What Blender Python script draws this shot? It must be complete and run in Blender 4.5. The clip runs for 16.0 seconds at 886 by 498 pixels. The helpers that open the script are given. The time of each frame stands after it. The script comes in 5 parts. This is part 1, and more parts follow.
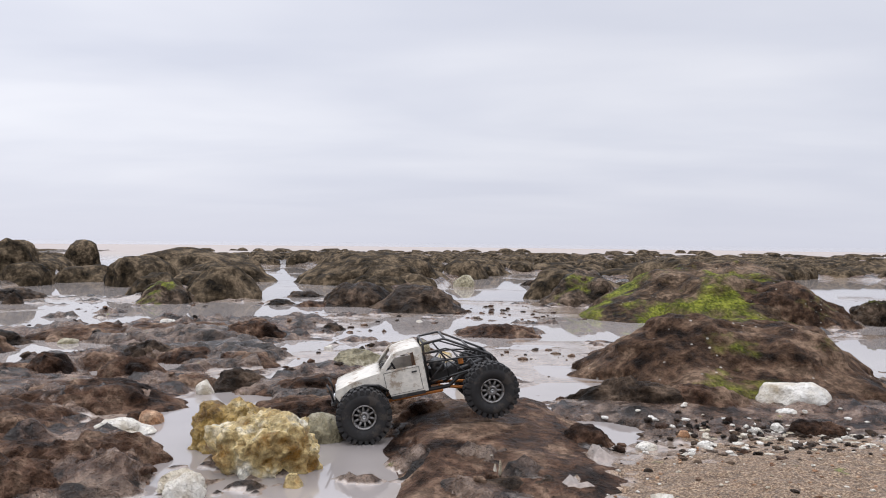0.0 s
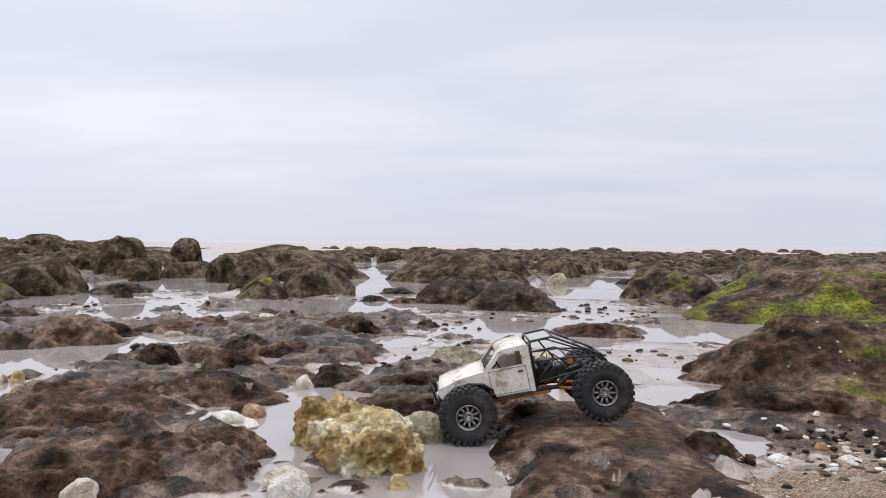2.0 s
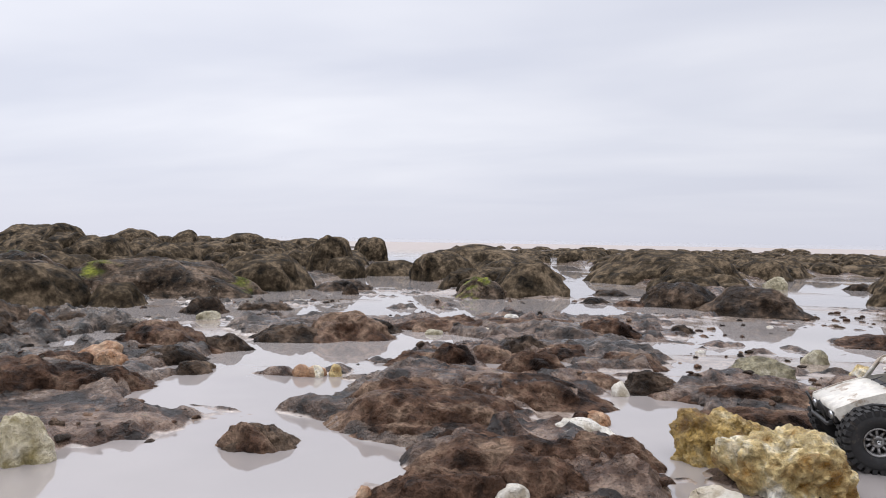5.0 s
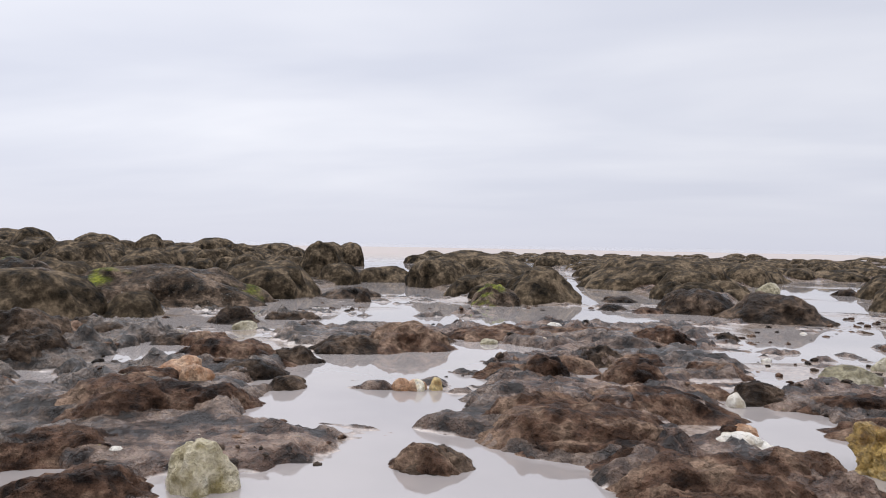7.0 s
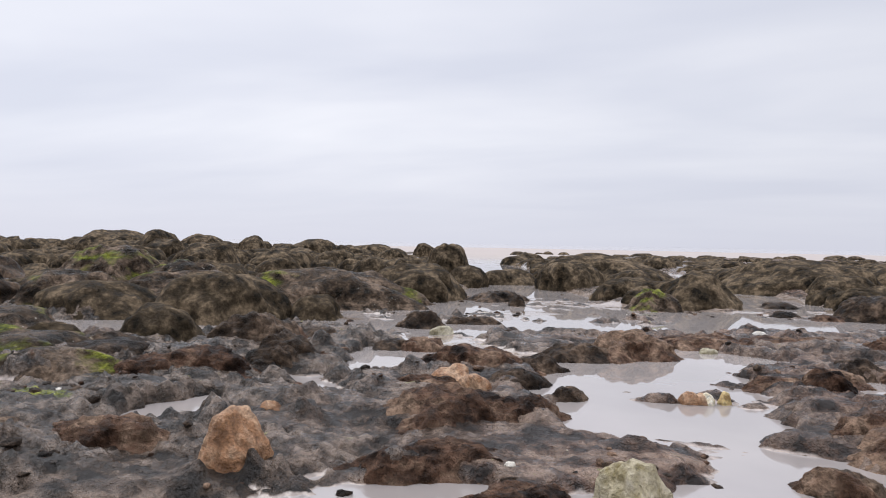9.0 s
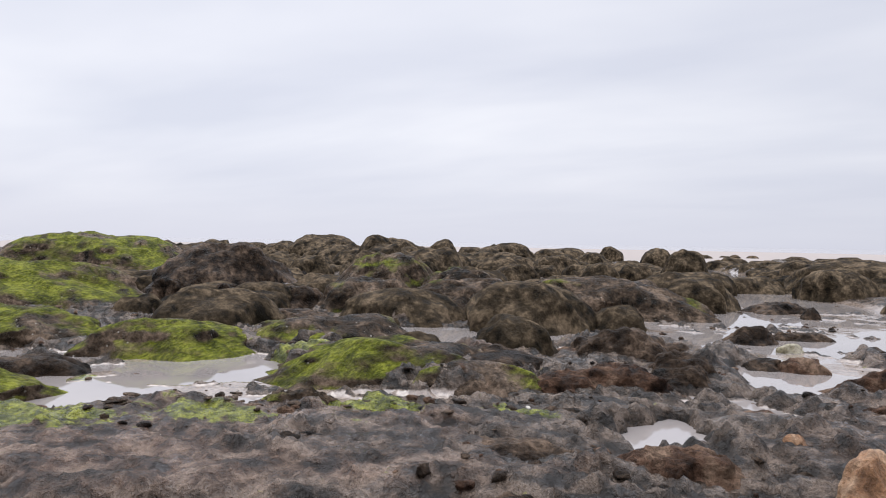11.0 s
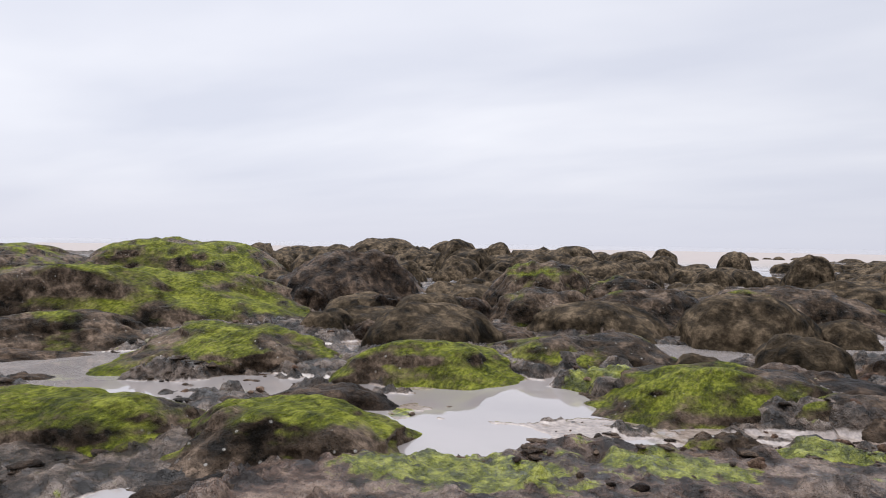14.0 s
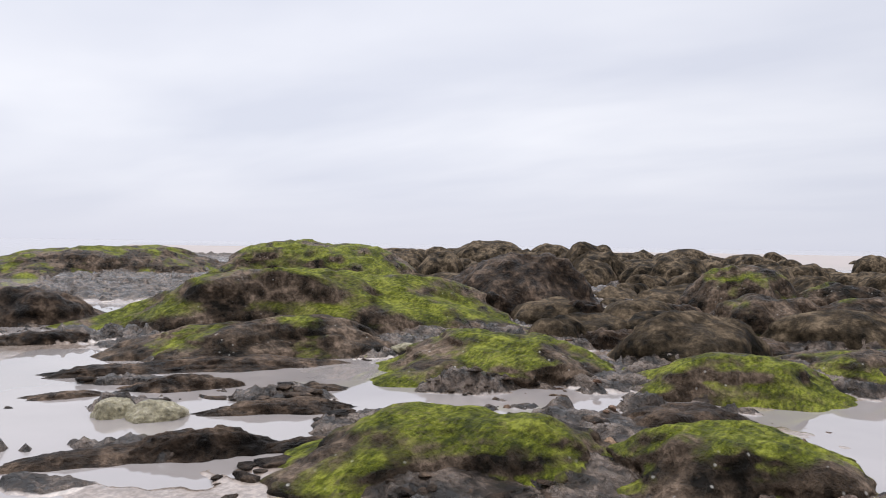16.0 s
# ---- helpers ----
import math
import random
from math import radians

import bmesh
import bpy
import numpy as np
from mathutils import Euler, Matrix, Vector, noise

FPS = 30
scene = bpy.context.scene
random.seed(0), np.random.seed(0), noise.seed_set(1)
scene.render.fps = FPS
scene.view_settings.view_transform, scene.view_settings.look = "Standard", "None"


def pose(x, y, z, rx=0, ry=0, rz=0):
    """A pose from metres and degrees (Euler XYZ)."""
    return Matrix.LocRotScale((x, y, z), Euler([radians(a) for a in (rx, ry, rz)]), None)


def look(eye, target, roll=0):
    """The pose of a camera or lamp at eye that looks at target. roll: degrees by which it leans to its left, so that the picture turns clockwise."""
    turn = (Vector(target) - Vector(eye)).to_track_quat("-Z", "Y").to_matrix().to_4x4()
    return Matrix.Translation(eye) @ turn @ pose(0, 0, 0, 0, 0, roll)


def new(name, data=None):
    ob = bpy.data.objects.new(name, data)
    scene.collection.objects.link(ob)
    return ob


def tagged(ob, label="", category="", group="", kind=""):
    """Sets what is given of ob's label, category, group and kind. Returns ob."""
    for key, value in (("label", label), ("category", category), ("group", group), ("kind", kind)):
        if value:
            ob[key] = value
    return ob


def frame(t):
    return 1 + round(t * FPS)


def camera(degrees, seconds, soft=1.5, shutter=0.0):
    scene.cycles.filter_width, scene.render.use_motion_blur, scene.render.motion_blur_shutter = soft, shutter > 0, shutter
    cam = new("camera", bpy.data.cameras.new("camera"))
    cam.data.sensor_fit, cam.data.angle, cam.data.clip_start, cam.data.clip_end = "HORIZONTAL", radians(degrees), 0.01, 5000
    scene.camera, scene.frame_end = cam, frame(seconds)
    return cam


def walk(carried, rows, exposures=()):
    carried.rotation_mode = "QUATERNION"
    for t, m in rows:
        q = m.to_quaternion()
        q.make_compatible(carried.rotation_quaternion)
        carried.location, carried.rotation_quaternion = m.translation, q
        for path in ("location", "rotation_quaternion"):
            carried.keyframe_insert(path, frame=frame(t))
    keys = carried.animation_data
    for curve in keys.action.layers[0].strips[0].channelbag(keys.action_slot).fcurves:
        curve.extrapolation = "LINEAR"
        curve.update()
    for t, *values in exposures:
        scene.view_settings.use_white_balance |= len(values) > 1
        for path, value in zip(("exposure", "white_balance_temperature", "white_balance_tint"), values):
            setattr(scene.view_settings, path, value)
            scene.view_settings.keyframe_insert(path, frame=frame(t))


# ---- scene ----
cam = camera(63.3, 16.0, soft=1.0)
METRES, EYE, TILT, LEAN, TURN = 4.6, 0.45, -0.45, -0.6, 0.0
ROWS = [
    (0.0, 0.0, 0.0, 0.0, 0.0, 0.0, -0.0),
    (0.5, -0.0073, 0.004, -0.0005, 0.15, -0.0, -0.01),
    (1.0, -0.0081, 0.0088, -0.0024, 0.4, -0.01, 0.04),
    (1.5, -0.0073, 0.0144, -0.002, 1.92, -0.06, 0.01),
    (2.0, -0.0099, 0.0168, -0.0029, 6.94, -0.11, -0.07),
    (2.5, -0.0106, 0.0166, -0.0038, 10.43, -0.12, -0.17),
    (3.0, -0.0143, 0.0174, -0.0038, 15.75, -0.14, -0.25),
    (3.5, -0.0292, 0.0173, -0.002, 20.46, -0.23, -0.47),
    (4.0, -0.057, 0.0148, -0.0022, 20.44, -0.27, -0.46),
    (4.5, -0.0853, 0.013, -0.0028, 20.14, -0.26, -0.45),
    (7.0, -0.2089, -0.0126, 0.0011, 15.52, 0.19, -0.51),
    (7.5, -0.2389, -0.0141, -0.0023, 16.22, 0.12, -0.46),
    (8.0, -0.2691, -0.0179, 0.002, 18.57, 0.05, -0.48),
    (8.5, -0.305, -0.0311, 0.0052, 19.49, 0.05, -0.5),
    (9.0, -0.3451, -0.0481, 0.0053, 20.96, 0.16, -0.65),
    (9.5, -0.39, -0.0651, 0.0069, 26.09, 0.11, -0.76),
    (10.0, -0.4345, -0.0827, 0.0101, 30.88, 0.05, -0.82),
    (12.5, -0.6475, -0.1611, 0.0159, 33.76, 0.2, -0.72),
    (13.0, -0.6814, -0.1728, 0.02, 33.86, 0.24, -0.68),
    (13.5, -0.7149, -0.1812, 0.0198, 34.09, 0.24, -0.61),
    (14.0, -0.7532, -0.1945, 0.0216, 34.04, 0.24, -0.61),
    (14.5, -0.7972, -0.2072, 0.0215, 34.12, 0.25, -0.67),
    (15.0, -0.8462, -0.2233, 0.0233, 36.96, 0.15, -0.82),
    (15.5, -0.8885, -0.2491, 0.0225, 38.89, 0.2, -0.76),
    (16.0, -0.9328, -0.2706, 0.0212, 39.21, 0.36, -0.73),
]
walk(cam, [(t, pose(0, 0, EYE, TILT, LEAN, TURN) @ pose(METRES * x, METRES * y, METRES * z, 90 + pitch, roll, yaw)) for t, x, y, z, yaw, pitch, roll in ROWS])

# ---- overcast sky and soft sun ----
SUN_UP, SUN_TURN = 52.0, -62.0
world = bpy.data.worlds.new("overcast_sky")
scene.world = world
world.use_nodes = True
wn, wl = world.node_tree.nodes, world.node_tree.links
wn.clear()


def wnode(kind, **values):
    n = wn.new(kind)
    for k, v in values.items():
        n.inputs[k].default_value = v
    return n


w_out = wn.new("ShaderNodeOutputWorld")
w_sky = wn.new("ShaderNodeTexSky")
w_sky.sky_type, w_sky.sun_disc = "NISHITA", False
w_sky.sun_elevation, w_sky.sun_rotation = radians(SUN_UP), radians(SUN_TURN)
w_bg_sky = wnode("ShaderNodeBackground", Strength=0.1)
wl.new(w_sky.outputs[0], w_bg_sky.inputs[0])
w_tc = wn.new("ShaderNodeTexCoord")
w_sep = wn.new("ShaderNodeSeparateXYZ")
wl.new(w_tc.outputs["Generated"], w_sep.inputs[0])
# clouds lie on a level layer: direction divided by its height
w_h = wn.new("ShaderNodeMath")
w_h.operation = "ABSOLUTE"
wl.new(w_sep.outputs[2], w_h.inputs[0])
w_add = wn.new("ShaderNodeMath")
w_add.operation, w_add.inputs[1].default_value = "ADD", 0.13
wl.new(w_h.outputs[0], w_add.inputs[0])
w_div = wn.new("ShaderNodeVectorMath")
w_div.operation = "DIVIDE"
w_cmb = wn.new("ShaderNodeCombineXYZ")
for i in range(3):
    wl.new(w_add.outputs[0], w_cmb.inputs[i])
wl.new(w_tc.outputs["Generated"], w_div.inputs[0])
wl.new(w_cmb.outputs[0], w_div.inputs[1])
w_map = wnode("ShaderNodeMapping", Scale=(0.75, 1.35, 0.3), Rotation=(0, 0, radians(24)), Location=(1.3, 0.4, 0))
wl.new(w_div.outputs[0], w_map.inputs[0])
w_no = wnode("ShaderNodeTexNoise", Scale=0.7, Detail=4.0, Roughness=0.45, Distortion=0.2)
wl.new(w_map.outputs[0], w_no.inputs["Vector"])
w_ramp = wn.new("ShaderNodeValToRGB")
w_ramp.color_ramp.elements[0].position, w_ramp.color_ramp.elements[0].color = 0.36, (0.695, 0.72, 0.825, 1)
w_ramp.color_ramp.elements[1].position, w_ramp.color_ramp.elements[1].color = 0.70, (0.88, 0.89, 0.96, 1)
wl.new(w_no.outputs[0], w_ramp.inputs[0])
w_hz = wn.new("ShaderNodeValToRGB")
w_hz.color_ramp.elements[0].position, w_hz.color_ramp.elements[0].color = 0.0, (1, 1, 1, 1)
w_hz.color_ramp.elements[1].position, w_hz.color_ramp.elements[1].color = 0.14, (0, 0, 0, 1)
wl.new(w_h.outputs[0], w_hz.inputs[0])
w_mix = wn.new("ShaderNodeMix")
w_mix.data_type = "RGBA"
w_mix.inputs[7].default_value = (0.69, 0.705, 0.81, 1)
wl.new(w_hz.outputs[0], w_mix.inputs[0])
wl.new(w_ramp.outputs[0], w_mix.inputs[6])
# an overcast sky is brightest overhead
w_up = wn.new("ShaderNodeMapRange")
for k, v in ((1, 0.32), (2, 0.85), (3, 1.0), (4, 2.9)):
    w_up.inputs[k].default_value = v
wl.new(w_sep.outputs[2], w_up.inputs[0])
w_bg_cloud = wnode("ShaderNodeBackground", Strength=1.0)
# and brighter towards the hidden sun
w_dot = wn.new("ShaderNodeVectorMath")
w_dot.operation, w_dot.inputs[1].default_value = "DOT_PRODUCT", (-0.75, 0.43, 0.5)
wl.new(w_tc.outputs["Generated"], w_dot.inputs[0])
w_side = wn.new("ShaderNodeMapRange")
for k, v in ((1, 0.4), (2, 0.95), (3, 0.97), (4, 1.07)):
    w_side.inputs[k].default_value = v
wl.new(w_dot.outputs["Value"], w_side.inputs[0])
w_gain = wn.new("ShaderNodeMath")
w_gain.operation = "MULTIPLY"
wl.new(w_up.outputs[0], w_gain.inputs[0])
wl.new(w_side.outputs[0], w_gain.inputs[1])
wl.new(w_gain.outputs[0], w_bg_cloud.inputs[1])
wl.new(w_mix.outputs[2], w_bg_cloud.inputs[0])
w_ms = wnode("ShaderNodeMixShader", Fac=0.96)
wl.new(w_bg_sky.outputs[0], w_ms.inputs[1])
wl.new(w_bg_cloud.outputs[0], w_ms.inputs[2])
wl.new(w_ms.outputs[0], w_out.inputs[0])
sun = new("sun", bpy.data.lights.new("sun", "SUN"))
sun.data.energy, sun.data.angle, sun.data.color = 0.7, radians(40), (1.0, 0.97, 0.93)
sun.matrix_world = look((8 * math.sin(radians(SUN_TURN)), 8 * math.cos(radians(SUN_TURN)), 8 * math.tan(radians(SUN_UP))), (0, 0, 0))


# ---- noise for the shapes ----
PERM = np.random.RandomState(7).permutation(256)
PERM = np.concatenate([PERM, PERM, PERM])
GRAD = np.random.RandomState(3).normal(size=(256, 3))
GRAD /= np.linalg.norm(GRAD, axis=1)[:, None]


def perlin(p):
    """Gradient noise, about -1 to 1, of an array of points."""
    i = np.floor(p).astype(int)
    f = p - i
    i &= 255
    u = f * f * f * (f * (f * 6 - 15) + 10)
    out = 0
    for a in (0, 1):
        for b in (0, 1):
            for c in (0, 1):
                g = GRAD[PERM[PERM[PERM[i[:, 0] + a] + i[:, 1] + b] + i[:, 2] + c]]
                w = (u[:, 0] if a else 1 - u[:, 0]) * (u[:, 1] if b else 1 - u[:, 1]) * (u[:, 2] if c else 1 - u[:, 2])
                out = out + w * (g * (f - (a, b, c))).sum(1)
    return out * 1.6


def fbm(p, octaves=4, ridged=False):
    s, a, out = 1.0, 1.0, 0
    for k in range(octaves):
        n = perlin(p * s + 17.3 * k)
        out = out + a * ((1 - 2 * np.abs(n)) * 0.6 if ridged else n)
        s, a = s * 2.03, a * 0.5
    return out


# ---- materials ----
def material(name):
    m = bpy.data.materials.new(name)
    m.use_nodes = True
    n = m.node_tree.nodes
    return m, n, m.node_tree.links, n["Principled BSDF"]


def noise_node(n, l, scale, detail=6.0, rough=0.6, coord=None, stretch=None):
    t = n.new("ShaderNodeTexNoise")
    t.inputs["Scale"].default_value, t.inputs["Detail"].default_value, t.inputs["Roughness"].default_value = scale, detail, rough
    if coord is None:
        coord = n.new("ShaderNodeNewGeometry").outputs["Position"]
    if stretch:
        mp = n.new("ShaderNodeMapping")
        mp.inputs["Scale"].default_value = stretch
        l.new(coord, mp.inputs[0])
        coord = mp.outputs[0]
    l.new(coord, t.inputs["Vector"])
    return t.outputs[0]


def ramp(n, l, src, stops):
    r = n.new("ShaderNodeValToRGB")
    e = r.color_ramp.elements
    while len(e) < len(stops):
        e.new(0.5)
    for k, (p, c) in zip(e, stops):
        k.position = p
        k.color = (c, c, c, 1) if isinstance(c, float) else (*c, 1)
    l.new(src, r.inputs[0])
    return r.outputs[0]


def blend(n, l, fac, a, b, mode="MIX"):
    x = n.new("ShaderNodeMix")
    x.data_type, x.blend_type = "RGBA", mode
    for sock, v in ((0, fac), (6, a), (7, b)):
        if hasattr(v, "is_linked"):
            l.new(v, x.inputs[sock])
        else:
            x.inputs[sock].default_value = v if sock == 0 else (*v, 1)
    return x.outputs[2]


def maths(n, l, op, a, b=0.0, clamp=False):
    x = n.new("ShaderNodeMath")
    x.operation, x.use_clamp = op, clamp
    for k, v in enumerate((a, b)):
        if hasattr(v, "is_linked"):
            l.new(v, x.inputs[k])
        else:
            x.inputs[k].default_value = v
    return x.outputs[0]


def bumps(n, l, p, parts, strength=None):
    """Chains bump nodes: (height socket, depth in metres)."""
    last = None
    for h, d in parts:
        b = n.new("ShaderNodeBump")
        b.inputs["Strength"].default_value, b.inputs["Distance"].default_value = 1.0, d
        l.new(h, b.inputs["Height"])
        if strength:
            l.new(strength, b.inputs["Strength"])
        if last:
            l.new(last, b.inputs["Normal"])
        last = b.outputs[0]
    l.new(last, p.inputs["Normal"])


def rock_material(name, dark, mid_col, light, moss=0.0, rough=0.55, grain=1.0, speck=0.0, pits=0.0, crevice_shade=0.9, gloss=0.6, relief=0.7):
    m, n, l, p = material(name)
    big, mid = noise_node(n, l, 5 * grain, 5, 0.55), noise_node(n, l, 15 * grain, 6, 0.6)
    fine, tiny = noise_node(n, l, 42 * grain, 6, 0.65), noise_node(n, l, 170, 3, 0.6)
    # rock tones with crevice shade painted in: the bumps share this noise
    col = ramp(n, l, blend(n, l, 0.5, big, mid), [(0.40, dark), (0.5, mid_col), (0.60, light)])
    col = blend(n, l, crevice_shade, col, ramp(n, l, fine, [(0.41, 0.28), (0.5, 0.9), (0.59, 1.55)]), "MULTIPLY")
    col = blend(n, l, crevice_shade * 0.35, col, ramp(n, l, tiny, [(0.40, 0.45), (0.60, 1.4)]), "MULTIPLY")
    rg = ramp(n, l, mid, [(0.42, rough - 0.15), (0.58, rough + 0.2)])
    if speck:
        v = n.new("ShaderNodeTexVoronoi")
        v.inputs["Scale"].default_value = 30.0
        l.new(n.new("ShaderNodeNewGeometry").outputs["Position"], v.inputs["Vector"])
        dots = maths(n, l, "MULTIPLY", ramp(n, l, v.outputs["Distance"], [(0.10, 1.0), (0.16, 0.0)]), ramp(n, l, noise_node(n, l, 9, 3), [(0.5, 0.0), (0.58, speck)]))
        col = blend(n, l, dots, col, (0.5, 0.47, 0.42))
    if moss:
        g = n.new("ShaderNodeNewGeometry")
        s = n.new("ShaderNodeSeparateXYZ")
        l.new(g.outputs["Normal"], s.inputs[0])
        up = ramp(n, l, s.outputs[2], [(0.58, 0.0), (0.86, 1.0)])
        patch = ramp(n, l, noise_node(n, l, 2.6, 5, 0.58), [(0.58 - 0.24 * moss, 0.0), (0.66 - 0.24 * moss, 1.0)])
        mask = maths(n, l, "MULTIPLY", up, patch, True)
        mask = maths(n, l, "MULTIPLY", mask, ramp(n, l, noise_node(n, l, 70, 5, 0.7, stretch=(1, 0.4, 1)), [(0.38, 0.6), (0.46, 1.0)]), True)
        green = ramp(n, l, blend(n, l, 0.55, noise_node(n, l, 9, 5, 0.6), noise_node(n, l, 80, 5, 0.7, stretch=(1, 0.35, 1))), [(0.40, (0.030, 0.038, 0.005)), (0.5, (0.115, 0.130, 0.012)), (0.60, (0.28, 0.295, 0.042))])
        col = blend(n, l, mask, col, green)
        rg = blend(n, l, mask, rg, (0.6, 0.6, 0.6))
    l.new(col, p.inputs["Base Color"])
    l.new(rg, p.inputs["Roughness"])
    p.inputs["Specular IOR Level"].default_value = 0.5 * gloss
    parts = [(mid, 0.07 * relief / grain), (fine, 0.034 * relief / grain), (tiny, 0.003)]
    if pits:
        v = n.new("ShaderNodeTexVoronoi")
        v.inputs["Scale"].default_value = 26.0
        l.new(n.new("ShaderNodeNewGeometry").outputs["Position"], v.inputs["Vector"])
        parts.append((ramp(n, l, v.outputs["Distance"], [(0.1, 0.0), (0.45, 1.0)]), pits))
    bumps(n, l, p, parts)
    return m


ROCK = rock_material("dark_clay_rock", (0.006, 0.004, 0.0025), (0.046, 0.031, 0.021), (0.16, 0.112, 0.078), 0.0, 0.45, crevice_shade=0.6, gloss=0.16)
ROCK_FAR = rock_material("far_clay_rock", (0.008, 0.006, 0.003), (0.058, 0.043, 0.027), (0.18, 0.134, 0.087), 0.0, 0.8, crevice_shade=0.4, gloss=0.12, relief=0.45)
ROCK_MOSS = rock_material("mossy_clay_rock", (0.008, 0.006, 0.0035), (0.066, 0.046, 0.031), (0.21, 0.152, 0.108), 0.42, 0.42, speck=0.8, crevice_shade=0.6, gloss=0.13)
ROCK_GREEN = rock_material("weedy_green_rock", (0.008, 0.006, 0.0035), (0.066, 0.046, 0.031), (0.21, 0.152, 0.108), 0.64, 0.42, speck=0.8, crevice_shade=0.6, gloss=0.13)
ROCK_THIN = rock_material("thinly_mossed_rock", (0.008, 0.006, 0.0035), (0.066, 0.046, 0.031), (0.21, 0.152, 0.108), 0.08, 0.46, speck=0.5, crevice_shade=0.6, gloss=0.13)
BROWN = rock_material("brown_clay_rock", (0.013, 0.0062, 0.0035), (0.105, 0.059, 0.038), (0.27, 0.183, 0.126), 0.0, 0.5, crevice_shade=0.6, gloss=0.16)
WARM_THIN = rock_material("brown_mound_clay", (0.012, 0.0065, 0.004), (0.092, 0.054, 0.034), (0.23, 0.155, 0.105), 0.10, 0.6, speck=0.9, crevice_shade=0.6, gloss=0.12)
WARM_MOSS = rock_material("brown_mossy_clay", (0.012, 0.007, 0.004), (0.085, 0.055, 0.034), (0.22, 0.155, 0.105), 0.42, 0.6, speck=0.6, crevice_shade=0.6, gloss=0.12)
CHALK = rock_material("white_chalk", (0.52, 0.44, 0.32), (0.76, 0.71, 0.62), (0.83, 0.80, 0.74), 0.0, 0.7, 1.4, crevice_shade=0.08, gloss=0.3)
FLINT = rock_material("yellow_flint", (0.28, 0.145, 0.028), (0.68, 0.53, 0.26), (0.86, 0.82, 0.71), 0.0, 0.5, 1.3, 0.0, 0.008, crevice_shade=0.42)
OCHRE = rock_material("ochre_flint", (0.16, 0.085, 0.018), (0.46, 0.31, 0.10), (0.74, 0.62, 0.38), 0.0, 0.5, 1.3, 0.0, 0.008, crevice_shade=0.5)
CREAM = rock_material("cream_flint", (0.26, 0.21, 0.09), (0.58, 0.51, 0.36), (0.78, 0.73, 0.62), 0.0, 0.55, 1.5, crevice_shade=0.25)
PALE_GREEN = rock_material("pale_green_flint", (0.13, 0.11, 0.06), (0.34, 0.30, 0.19), (0.54, 0.49, 0.37), 0.0, 0.45, 1.8, crevice_shade=0.3)
ORANGE = rock_material("orange_sandstone", (0.15, 0.07, 0.03), (0.37, 0.195, 0.10), (0.55, 0.37, 0.24), 0.0, 0.5, 1.6, crevice_shade=0.4)


